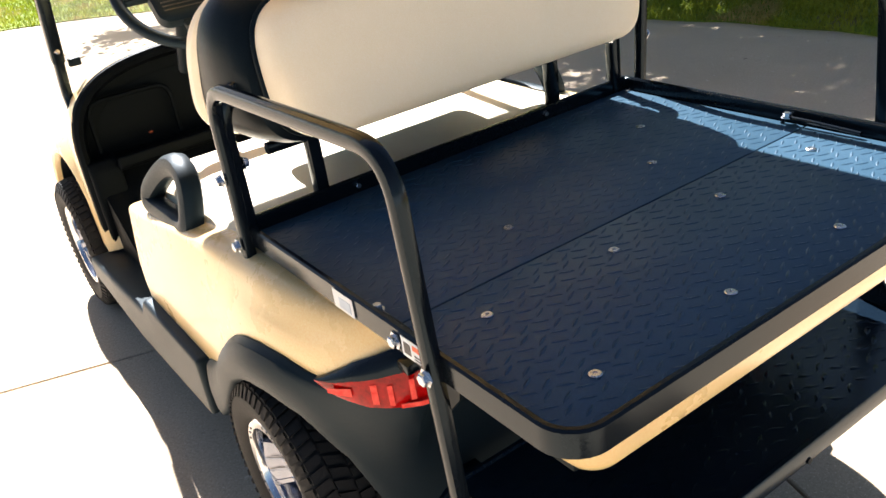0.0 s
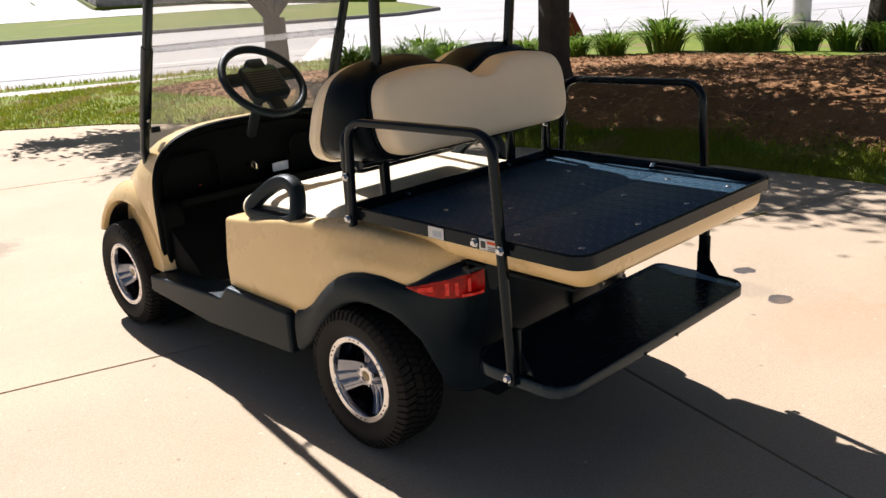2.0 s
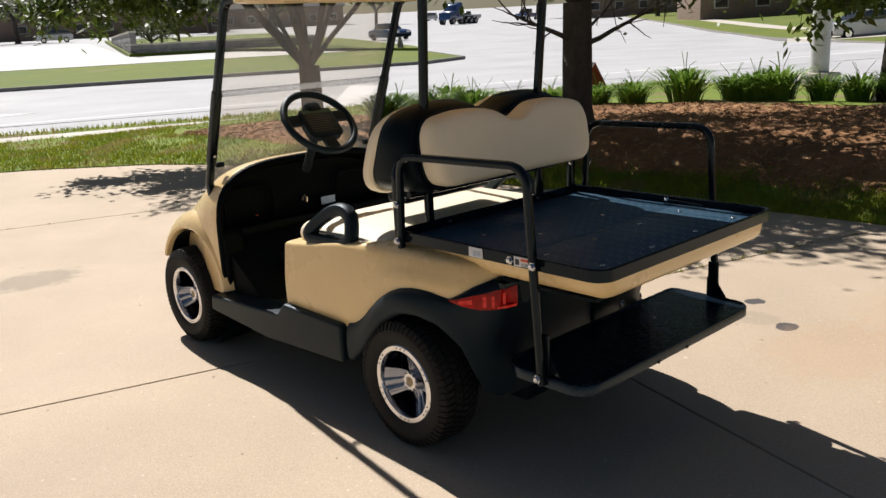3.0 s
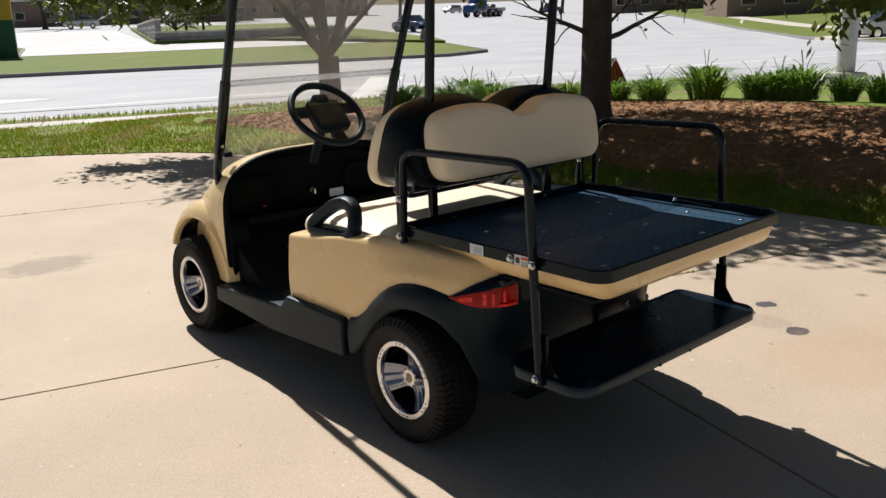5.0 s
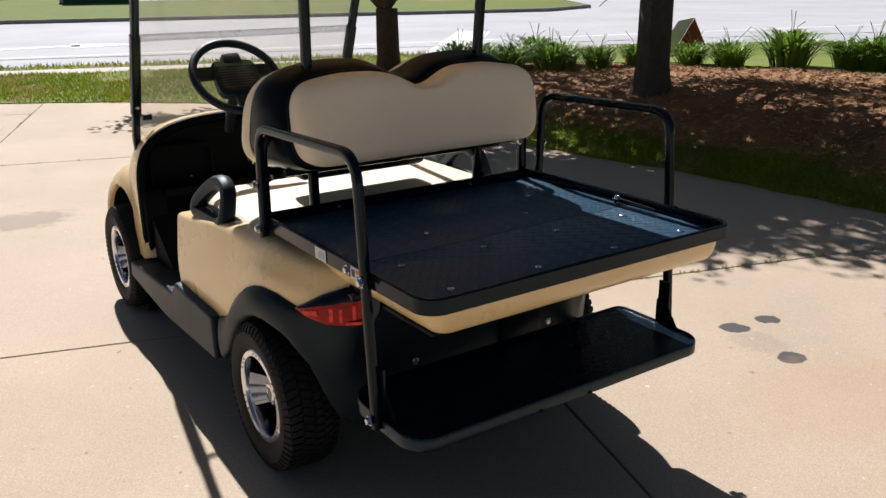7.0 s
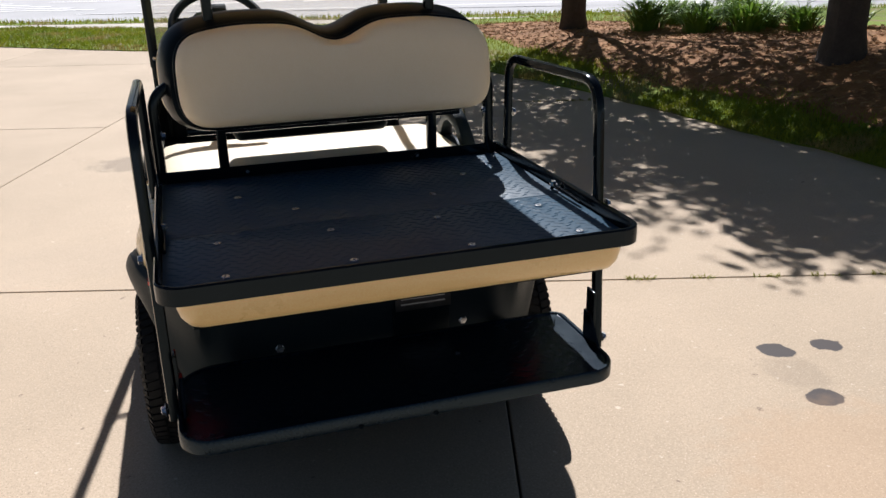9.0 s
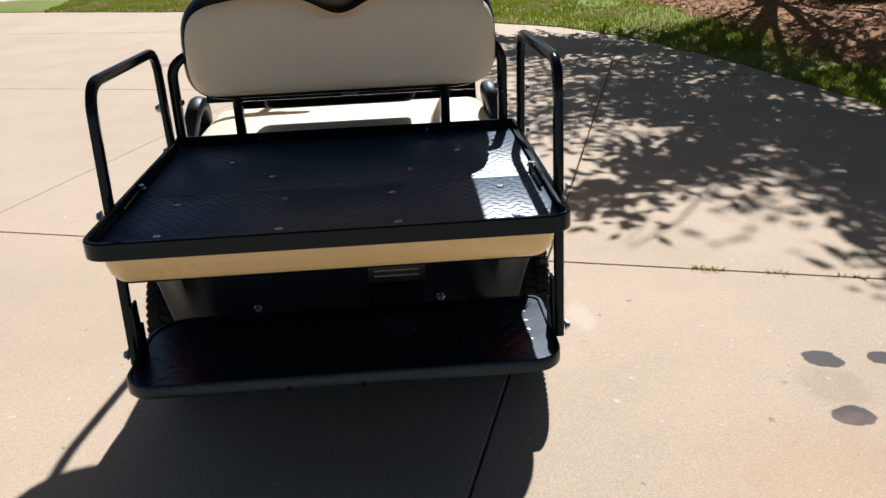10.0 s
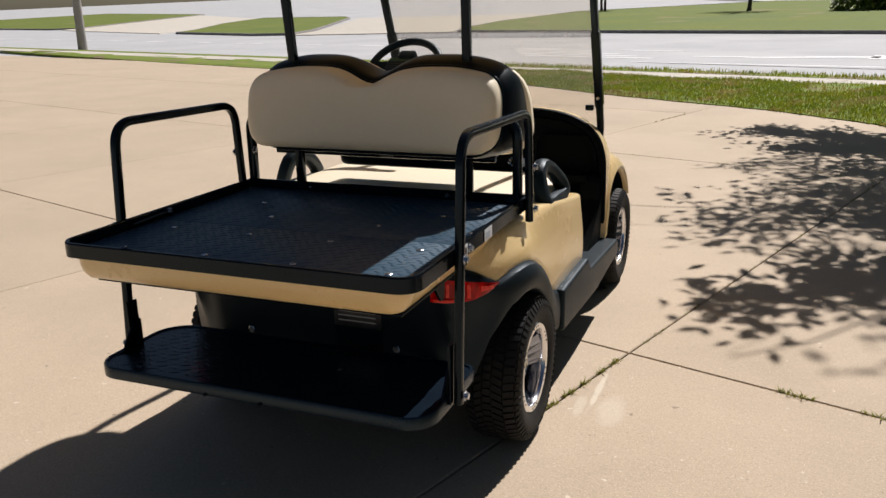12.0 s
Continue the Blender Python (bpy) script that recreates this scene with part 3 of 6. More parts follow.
for k in range(16):
    road_mark([(-12 - 4.2 * k, 21.95), (-10.0 - 4.2 * k, 21.95), (-10.0 - 4.2 * k, 22.22), (-12 - 4.2 * k, 22.22)])
road_mark([(-9, 17.2), (40, 17.2), (40, 17.36), (-9, 17.36)])
for k in range(5):
    road_mark([(-13.5 - 0.6 * k, 18.6 + 0.7 * k), (-9.2 - 0.9 * k, 18.6 + 0.7 * k), (-9.2 - 0.9 * k, 18.9 + 0.7 * k), (-13.5 - 0.6 * k, 18.9 + 0.7 * k)])
road_mark([(-8.6, 19.8), (-6.5, 19.9), (-4.9, 20.7), (-4.2, 20.8), (-4.3, 21.4), (-5.2, 21.2), (-6.8, 20.3), (-8.6, 20.1)])
road_mark([(-4.3, 20.2), (-2.6, 21.1), (-4.6, 21.9)])
road_mark([(7.0, 22.0), (6.3, 23.0), (3.2, 14.6), (4.2, 14.6)])

# ---- plants ----
GRASSM = mat("grass_blade", (0.185, 0.255, 0.009), (0.31, 0.325, 0.022), 2.2, 0.6, spots=(1.3, 0.54, (0.36, 0.29, 0.085)))
WEEDM = mat("dry_weed", (0.24, 0.25, 0.035), (0.36, 0.32, 0.075), 30, 0.6)
LILYM = mat("lily_leaf", (0.14, 0.27, 0.035), (0.23, 0.34, 0.05), 8, 0.45)
LEAFM = mat("tree_leaf", (0.075, 0.125, 0.020), (0.13, 0.17, 0.030), 6, 0.45)
BARKM = mat("dark_bark", (0.045, 0.036, 0.030), (0.075, 0.06, 0.05), 9, 0.9, bump=0.9, fine=50)
for m_ in (GRASSM, WEEDM, LILYM, LEAFM):
    bs_ = m_.node_tree.nodes["Principled BSDF"]
    bs_.inputs["Subsurface Weight"].default_value = 0.0
    tl = m_.node_tree.nodes.new("ShaderNodeBsdfTranslucent")
    mx_ = m_.node_tree.nodes.new("ShaderNodeMixShader")
    mx_.inputs[0].default_value = 0.35
    src_ = bs_.inputs["Base Color"].links[0].from_socket
    m_.node_tree.links.new(src_, tl.inputs["Color"])
    m_.node_tree.links.new(bs_.outputs[0], mx_.inputs[1])
    m_.node_tree.links.new(tl.outputs[0], mx_.inputs[2])
    m_.node_tree.links.new(mx_.outputs[0], m_.node_tree.nodes["Material Output"].inputs["Surface"])


def blade(b_, p, h, lean, az, w):
    d, s_ = Vector((math.cos(az), math.sin(az), 0)), Vector((-math.sin(az), math.cos(az), 0))
    a = [b_.verts.new(p - s_ * w), b_.verts.new(p + s_ * w)]
    m1 = p + d * lean * h * 0.35 + Vector((0, 0, h * 0.6))
    c = [b_.verts.new(m1 - s_ * w * 0.8), b_.verts.new(m1 + s_ * w * 0.8)]
    e = b_.verts.new(p + d * lean * h + Vector((0, 0, h)))
    b_.faces.new((a[0], a[1], c[1], c[0]))
    b_.faces.new((c[0], c[1], e))


rnd = random.Random(11)
b = bmesh.new()
count = 0
while count < 60000:
    t = rnd.uniform(0.20, 0.86)
    e, o, _ = along(t)
    full = math.hypot(o[0] - e[0], o[1] - e[1])
    d = rnd.uniform(-0.03, full if t < 0.53 else mulch_foot(t) + 0.27 + 0.2 * rnd.random())
    if 0.465 < t < 0.53 and mulch_foot(t) + 0.1 < d < 3.3:
        continue
    p = lawn_point(t, d / full)
    if t >= 0.53 and rnd.random() < 0.45 + 0.5 * noise.noise((p.x * 1.7, p.y * 1.7, 3)):
        continue
    if noise.noise((p.x * 0.8, p.y * 0.8, 7)) < -0.28 and rnd.random() < 0.7:
        continue
    h = rnd.uniform(0.02, 0.05) * (1.0 if t < 0.53 else 0.9) * (1 + 0.5 * max(0, noise.noise((p.x * 1.3, p.y * 1.3, 9))))
    blade(b, p, h, rnd.uniform(0.1, 0.9), rnd.uniform(0, 6.28), rnd.uniform(0.003, 0.006) * (1.3 if t < 0.5 else 1.0))
    count += 1
for _ in range(3500):
    a, n = rnd.uniform(-14, 8), rnd.uniform(13.2, 13.8)
    x, y = world_xy(a, n)
    blade(b, Vector((x, y, 0.045)), rnd.uniform(0.04, 0.10), rnd.uniform(0.1, 0.9), rnd.uniform(0, 6.28), 0.008)
tagged(part("grass_blades", b, GRASSM, smooth=False), "short green grass blades on the lawn", "grass", kind="stuff")

# weeds in the joints
b = bmesh.new()
for u0, n0, u1, n1, k, hh in ((1.05, 0.97, 2.6, 0.97, 90, 0.035), (0.47, 0.25, 0.47, 0.95, 90, 0.035), (2.6, 0.97, 3.4, 0.97, 20, 0.03), (1.3, 5.1, 1.7, 5.1, 30, 0.05), (-6.6, 0.98, -5.6, 0.98, 20, 0.03), (-0.6, 5.1, 0.3, 5.1, 30, 0.03), (-2.42, 7.2, -2.42, 8.2, 25, 0.05), (0.47, 4.2, 0.47, 5.1, 16, 0.03), (0.6, 5.1, 2.9, 5.1, 70, 0.04), (0.47, 1.1, 0.47, 3.4, 36, 0.022), (-2.3, 5.1, -0.6, 5.1, 24, 0.03), (3.0, 5.1, 3.4, 5.1, 20, 0.06)):
    for _ in range(k):
        f = rnd.random() ** 1.2
        c0 = math.floor(f * 6) / 6 + 0.08 * rnd.random()
        x, y = drive_xy(u0 + (u1 - u0) * c0 + rnd.uniform(-0.008, 0.008), n0 + (n1 - n0) * c0 + rnd.uniform(-0.008, 0.008))
        for _ in range(3):
            blade(b, Vector((x, y, -0.005)), rnd.uniform(0.2, 0.6) * hh, rnd.uniform(0.4, 2.2), rnd.uniform(0, 6.28), 0.0028)
tagged(part("joint_weeds", b, WEEDM, smooth=False), "small yellowish green weeds growing in the slab joints", "weeds", kind="stuff")


def lily():
    """A clump of long arching leaves."""
    th = thing("lily_clump", "clump of long green strap leaves in the mulch bed", "plant", "lilies along the berm")
    b_ = bmesh.new()
    r_ = random.Random(3)
    for _ in range(190):
        az, reach, top = r_.uniform(0, 6.28), r_.uniform(0.12, 0.46), r_.uniform(0.16, 0.34)
        d, s_ = Vector((math.cos(az), math.sin(az), 0)), Vector((-math.sin(az), math.cos(az), 0))
        base = d * r_.uniform(0, 0.15)
        prev = None
        for k in range(6):
            f = k / 5
            p = base + d * reach * f ** 1.5 + Vector((0, 0, top * (1.0 * math.sin(min(1.0, f * 1.15) * 1.9) / 1.0) * 0.95))
            w = 0.011 * (1 - f ** 2) + 0.0015
            cur = (b_.verts.new(p - s_ * w), b_.verts.new(p + s_ * w))
            if prev:
                b_.faces.new((prev[0], prev[1], cur[1], cur[0]))
            prev = cur
    part("leaf_mass", b_, LILYM, th, smooth=True)
    b_ = bmesh.new()
    for _ in range(4):
        az, l_ = r_.uniform(0, 6.28), r_.uniform(0.05, 0.2)
        sweep([(0, 0, 0.1), (l_ * 0.4 * math.cos(az), l_ * 0.4 * math.sin(az), 0.33), (l_ * math.cos(az), l_ * math.sin(az), r_.uniform(0.36, 0.45))], ring(0.003, 5), (1, 0.2, 0), bm=b_)
    part("flower_stalk", b_, LILYM, th)
    return th


def berm_z(x, y):
    best = min((lawn_point(i / 240, s) for i in range(100, 241) for s in (0.2, 0.25, 0.3, 0.35, 0.4, 0.45, 0.5, 0.55, 0.6, 0.7)), key=lambda p: (p.x - x) ** 2 + (p.y - y) ** 2)
    return best.z


first = lily()
spots_ = [(7.0, 4.78, 1.0), (7.1, 4.28, 1.0), (7.3, 4.5, 0.7), (7.55, 3.80, 1.15), (7.75, 3.95, 0.75), (8.12, 3.42, 1.0), (8.2, 3.15, 1.05), (8.28, 2.88, 1.1), (8.55, 2.45, 1.05), (8.6, 2.02, 1.0), (8.75, 1.6, 1.0), (5.75, 5.92, 1.0), (6.15, 5.50, 1.0), (6.55, 5.22, 0.9), (5.45, 6.4, 0.95), (5.25, 7.2, 1.05), (5.8, 6.75, 1.05), (6.2, 6.2, 1.0), (5.9, 7.6, 1.0), (6.5, 7.1, 1.0)]
for k, (x, y, s_) in enumerate(spots_):
    m_ = pose(x, y, berm_z(x, y) - 0.01, 0, 0, 47 * k) @ Matrix.Scale(1.12 * s_ * (0.9 + 0.2 * ((k * 5) % 4) / 3), 4)
    if k == 0:
        first.matrix_world = m_
    else:
        copy_thing(first, m_)


def limb(b_, p, d, length, r0, r1, bend, rng, seg=5):
    """A tapering, wandering limb; returns its points."""
    pts_ = [p.copy()]
    for k in range(seg):
        d = (d + Vector((rng.uniform(-bend, bend), rng.uniform(-bend, bend), rng.uniform(-bend * 0.6, bend * 0.8)))).normalized()
        pts_.append(pts_[-1] + d * length / seg)
    rows_ = []
    for k, q in enumerate(pts_):
        t = (pts_[min(k + 1, seg)] - pts_[max(k - 1, 0)]).normalized()
        s_ = t.orthogonal().normalized() if abs(t.z) > 0.95 else t.cross(Vector((0, 0, 1))).normalized()
        o = t.cross(s_)
        r = r0 + (r1 - r0) * k / seg
        rows_.append([q + s_ * r * math.cos(a) + o * r * math.sin(a) for a in [6.2832 * i / 8 for i in range(8)]])
    grid(rows_, close_v=True, bm=b_)
    return pts_, d


def leaf(b_, p, rng, size):
    az, el = rng.uniform(0, 6.28), rng.uniform(-1.2, 0.35)
    d = Vector((math.cos(az) * math.cos(el), math.sin(az) * math.cos(el), math.sin(el)))
    s_ = d.cross(Vector((rng.uniform(-0.4, 0.4), rng.uniform(-0.4, 0.4), 1))).normalized()
    l_ = size * rng.uniform(0.7, 1.3)
    v = [b_.verts.new(q) for q in (p, p + d * l_ * 0.5 + s_ * l_ * 0.24, p + d * l_, p + d * l_ * 0.5 - s_ * l_ * 0.24)]
    b_.faces.new(v)


def tree(at, seed, stems, trunk_h, trunk_r, crown, leaves, label, size=0.09, bark=None, droop=0.25, spread=1.0, low=(), bare=()):
    """Trunk, forking limbs, and leaves in clumps at the twigs. crown: centre and radii."""
    rng = random.Random(seed)
    th = thing("tree", label, "tree", at=at)
    bt = bmesh.new()
    p0 = Vector((0, 0, -0.06))
    flare = [(trunk_r * 1.7, -0.08), (trunk_r * 1.25, 0.08), (trunk_r * 1.02, 0.3), (trunk_r, trunk_h * 0.6), (trunk_r * 0.95, trunk_h)]
    lean = Vector((rng.uniform(-0.05, 0.05), rng.uniform(-0.05, 0.05), 0))
    grid([[Vector((r * math.cos(a) * (1 + 0.12 * math.sin(3 * a + seed)), r * math.sin(a), z)) + lean * z for a in [6.2832 * i / 12 for i in range(12)]] for r, z in flare], close_v=True, bm=bt)
    top = Vector((0, 0, trunk_h - 0.03)) + lean * trunk_h
    c, rad = Vector(crown[0]), Vector(crown[1])
    tips = []
    def inside(q):
        w = q - c
        return (w.x / rad.x) ** 2 + (w.y / rad.y) ** 2 + (w.z / rad.z) ** 2
    for k, (az, el, ln, r) in enumerate(stems):
        start = top if ln > 0 else Vector((0, 0, -ln * 0 + trunk_h * 0.8))
        d = Vector((math.cos(radians(az)) * math.cos(radians(el)), math.sin(radians(az)) * math.cos(radians(el)), math.sin(radians(el))))
        pts_, d2 = limb(bt, start - d * 0.05, d, abs(ln), r, r * 0.5, 0.16, rng, 6)
        for j in (2, 3, 4, 5, 6):
            for _ in range(2):
                dd = (d2 + Vector((rng.uniform(-1, 1), rng.uniform(-1, 1), rng.uniform(-0.45, 0.5))) * spread).normalized()
                if inside(pts_[j]) > 1.15:
                    continue
                q2, d3 = limb(bt, pts_[j], dd, rng.uniform(0.8, 1.5) * min(1.0, rad.x / 2.2), r * 0.34, r * 0.12, 0.22, rng, 4)
                for jj in (1, 2, 3, 4):
                    for _ in range(2 if inside(q2[jj]) < 1.15 else 0):
                        d4 = (d3 + Vector((rng.uniform(-1, 1), rng.uniform(-1, 1), rng.uniform(-0.7 - droop, 0.35)))).normalized()
                        q3, _d = limb(bt, q2[jj], d4, rng.uniform(0.35, 0.8) * min(1.0, rad.x / 2.2), r * 0.10, 0.003, 0.3, rng, 3)
                        tips += [q3[1], q3[2], q3[3]]
    tips = [q for q in tips if inside(q) < 1.25]
    # low sprays hang below the crown, bare ones carry twigs without leaves
    for group_, leafy in ((low, True), (bare, False)):
        for a_, e_, r in group_:
            a_, e_ = Vector(a_), Vector(e_)
            pts_, d2 = limb(bt, a_, (e_ - a_).normalized(), (e_ - a_).length, r, r * 0.35, 0.10, rng, 6)
            for j in (2, 3, 4, 5, 6):
                for _ in range(4 if leafy else 2):
                    dd = (d2 + Vector((rng.uniform(-1, 1), rng.uniform(-1, 1), rng.uniform(-1.0, 0.35 if leafy else 0.8)))).normalized()
                    q2, _d = limb(bt, pts_[j], dd, rng.uniform(0.3, 0.7), r * 0.3, 0.003, 0.25, rng, 4)
                    if leafy:
                        tips += [q2[1], q2[2], q2[3], q2[4]] * 3
    part("trunk", bt, bark or BARKM, th, "dark rough bark trunk and limbs")
    bl = bmesh.new()
    for _ in range(leaves):
        q = rng.choice(tips)
        leaf(bl, q + Vector((rng.gauss(0, 0.09), rng.gauss(0, 0.09), rng.gauss(-0.04, 0.08))) * (size / 0.09), rng, size)
    part("crown", bl, LEAFM, th, "green leaf clumps with gaps", smooth=False)
    return th


tree((4.70, 8.15, 0.10), 4, [(146, 52, 3.8, 0.075), (170, 78, 4.0, 0.085), (322, 60, 3.6, 0.04), (55, 52, 3.6, 0.05), (248, 46, 4.0, 0.050), (216, 56, 4.2, 0.050), (284, 44, 3.8, 0.040), (230, 44, 4.1, 0.045), (236, 60, 4.4, 0.04), (262, 52, 4.2, 0.035), (200, 46, 3.9, 0.035), (186, 58, 4.0, 0.035)], 0.95, 0.155, ((-0.5, -0.7, 3.95), (2.9, 2.8, 1.8)), 22500, "leafy tree with a low forked trunk on the lawn", 0.115, droop=0.45, spread=1.5, low=[((-1.2, 0.3, 2.3), (-2.9, 0.9, 1.80), 0.03), ((-1.0, -0.2, 2.2), (-2.6, -0.2, 1.95), 0.028), ((-1.0, -1.6, 2.6), (-2.5, -3.9, 3.0), 0.025), ((-0.8, -1.7, 2.7), (-1.8, -3.8, 3.4), 0.025)])
tree((4.86, 3.47, 0.30), 9, [(180, 48, 1.6, 0.05), (20, 24, 2.8, 0.05), (330, 38, 2.8, 0.05), (100, 40, 3.2, 0.06), (250, 50, 2.4, 0.06), (60, 58, 3.2, 0.09), (110, 66, 3.2, 0.10), (290, 28, 2.4, 0.045), (80, 34, 3.2, 0.05)], 1.35, 0.155, ((0.35, 0.1, 3.2), (2.4, 2.7, 1.9)), 11500, "leafy shade tree with a dark straight trunk on the berm", 0.115, droop=0.25, spread=1.25, bare=[((0.1, 0, 0.92), (2.1, 0.0, 1.34), 0.032), ((-0.1, 0, 0.98), (-0.9, 0.1, 1.22), 0.030), ((0.1, 0.05, 1.0), (1.3, 0.3, 1.5), 0.02)])
tree((8.9, 1.75, 0.28), 15, [(170, 40, 2.8, 0.06), (60, 50, 2.8, 0.06), (280, 45, 2.6, 0.06), (210, 68, 2.8, 0.08), (130, 30, 2.8, 0.05), (190, 28, 2.8, 0.05)], 1.2, 0.16, ((-0.3, 0.0, 2.8), (3.2, 3.0, 1.9)), 9500, "leafy shade tree with a dark trunk on the berm", 0.14, droop=0.5, spread=1.2, low=[((-0.6, 0, 2.2), (-2.5, -0.1, 1.85), 0.028), ((-0.2, 0, 2.0), (-1.2, 0.1, 1.70), 0.025)])
tree((9.5, -3.2, 0.3), 25, [(170, 40, 2.6, 0.06), (60, 50, 2.6, 0.06), (280, 45, 2.6, 0.06), (210, 68, 2.8, 0.08)], 1.2, 0.16, ((0.0, 0.0, 2.9), (3, 3, 2.0)), 7000, "leafy shade tree with a dark trunk on the berm", 0.14, droop=0.4)

# ---- street things ----
WHITEP = mat("weathered_white_pole_paint", (0.62, 0.62, 0.61), (0.52, 0.52, 0.51), 5, 0.5)
pole = thing("signal_pole", "stout weathered white pole on a concrete footing", "pole", at=(15.15, 5.3, 0))
part("shaft", slab_loft([([(r * math.cos(6.2832 * k / 20), r * math.sin(6.2832 * k / 20)) for k in range(20)], z) for r, z in ((0.19, 0.26), (0.185, 0.6), (0.15, 4.0), (0.12, 8.5))]), WHITEP, pole)
part("footing", slab_loft([([(r * math.cos(6.2832 * k / 20), r * math.sin(6.2832 * k / 20)) for k in range(20)], z) for r, z in ((0.42, 0.0), (0.42, 0.2), (0.39, 0.25))]), WALKM, pole, "round concrete footing")
part("hand_plate", box(0.10, 0.20, -0.14, -0.02, 1.05, 1.35, 0.01), WHITEP, pole)
pole = thing("utility_pole", "weathered grey street light pole by the road", "pole", at=(-25.0, 24.2, -0.08))
part("shaft", slab_loft([([(r * math.cos(6.2832 * k / 14), r * math.sin(6.2832 * k / 14)) for k in range(14)], z) for r, z in ((0.19, 0), (0.17, 1), (0.12, 8))]), mat("grey_pole_steel", (0.36, 0.33, 0.30), (0.28, 0.26, 0.24), 4, 0.6), pole)
x, y = world_xy(*side_xy(12, 5.5))
pole = thing("street_light_pole", "pale grey street light pole on the far lawn", "pole", at=(x, y, height(x, y)))
part("shaft", slab_loft([([(r * math.cos(6.2832 * k / 14), r * math.sin(6.2832 * k / 14)) for k in range(14)], z) for r, z in ((0.5, 0.1), (0.45, 0.55), (0.24, 0.6), (0.2, 3), (0.14, 9))]), WHITEP, pole)

# red and white peaked marker behind the lilies
REDB = mat("brick_red_paint", (0.33, 0.055, 0.035), (0.24, 0.04, 0.03), 12, 0.7, bump=0.3, fine=40)
mk = thing("peaked_marker", "small peaked red and white marker behind the lilies", "sign", at=(7.62, 5.36, 0.0), turn=-50)
part("red_face", extrude([(-0.20, 0.40), (0.24, 0.52), (0.06, 0.90)], "y", -0.03, 0.0, 0.004), REDB, mk)
part("white_side", extrude([(-0.21, 0.39), (0.06, 0.905), (-0.14, 0.86), (-0.33, 0.55)], "y", 0.003, 0.03, 0.004), PAPER, mk, "white side")
part("stake", box(-0.02, 0.02, -0.02, 0.02, 0.0, 0.5), WHITEP, mk)

# roadside monument sign
GREENS = mat("dark_green_sign_paint", (0.012, 0.12, 0.055), (0.010, 0.10, 0.045), 3, 0.5)
YELLS = mat("gold_sign_paint", (0.62, 0.36, 0.02), (0.55, 0.32, 0.02), 3, 0.5)
sg = thing("monument_sign", "green and gold roadside sign panel on the far lawn", "sign", at=(10.3, 49.7, 0.36), turn=-22)
part("green_panel", box(-1.75, 1.75, -0.25, 0.25, 0.0, 2.1, 0.01), GREENS, sg)
part("gold_panel", box(-1.75, 1.75, -0.25, 0.25, 2.1, 3.35, 0.01), YELLS, sg, "gold painted upper panel")
for x0, x1, z0, z1, m_ in ((-1.5, 0.1, 1.95, 2.02, INKW), (-1.4, -0.5, 1.62, 1.8, INKW), (-1.4, 0.9, 1.42, 1.54, YELLS), (-1.3, 0.6, 1.14, 1.26, YELLS), (-1.4, -0.5, 1.85, 1.9, YELLS)):
    part("print_line", box(x0, x1, -0.262, -0.252, z0, z1), m_, sg)
part("white_edge", box(-1.95, -1.76, -0.22, 0.22, 0.05, 2.1, 0.01), WHITEP, sg)

# stone planter wall
STONEM = mat("grey_wall_stone", (0.30, 0.29, 0.28), (0.20, 0.20, 0.20), 1.5, 0.9, bump=0.5, fine=12, vary=0.25)
x, y = world_xy(2.2, 62.2)
wl = thing("stone_wall", "low grey stone retaining wall with pale cap", "wall", at=(x, y, height(x, y)), turn=-20.3)
for ln, ox, oy, dx, dy in ((14.0, 0, 0, 1, 0), (34.0, 0, 0, 0, 1)):
    base = part("wall_core", box(min(ox, ox + dx * ln) + 0.02, max(ox, ox + dx * ln) + (0.4 if dy else 0), min(oy, oy + dy * ln) + 0.02, max(oy, oy + dy * ln) + (0.4 if dx else 0), -0.4, 0.85 + (0.9 if dy else 0)), STONEM, wl)
    part("wall_cap", box(min(ox, ox + dx * ln) - 0.05, max(ox, ox + dx * ln) + (0.46 if dy else 0), min(oy, oy + dy * ln) - 0.05, max(oy, oy + dy * ln) + (0.46 if dx else 0), 0.86 + (0.9 if dy else 0), 0.98 + (0.9 if dy else 0), 0.02), WALKM, wl, "pale stone cap")
    for r_ in range(3 if dx else 5):
        k = 0
        s_ = 0.35 * (r_ % 2)
        while s_ < ln - 0.1:
            e_ = min(ln, s_ + (1.0 + 0.5 * ((k * 7 + r_ * 3) % 5) / 4) * (1 if dx else 2))
            z0 = -0.06 + 0.3 * r_
            if dx:
                bm_ = box(s_ + 0.01, e_ - 0.01, -0.03 - 0.02 * ((k + r_) % 3), 0.1, z0, z0 + 0.285, 0.02, 1)
            else:
                bm_ = box(-0.03 - 0.02 * ((k + r_) % 3), 0.1, s_ + 0.01, e_ - 0.01, z0, z0 + 0.285, 0.02, 1)
            part("stone", bm_, STONEM, wl, smooth=False)
            s_ = e_
            k += 1

# ---- vehicles far off ----
GLASSD = mat("dark_car_glass", (0.02, 0.025, 0.03), rough=0.06, coat=1.0)
HEADL = mat("clear_headlamp", (0.75, 0.75, 0.75), rough=0.1, coat=1.0)


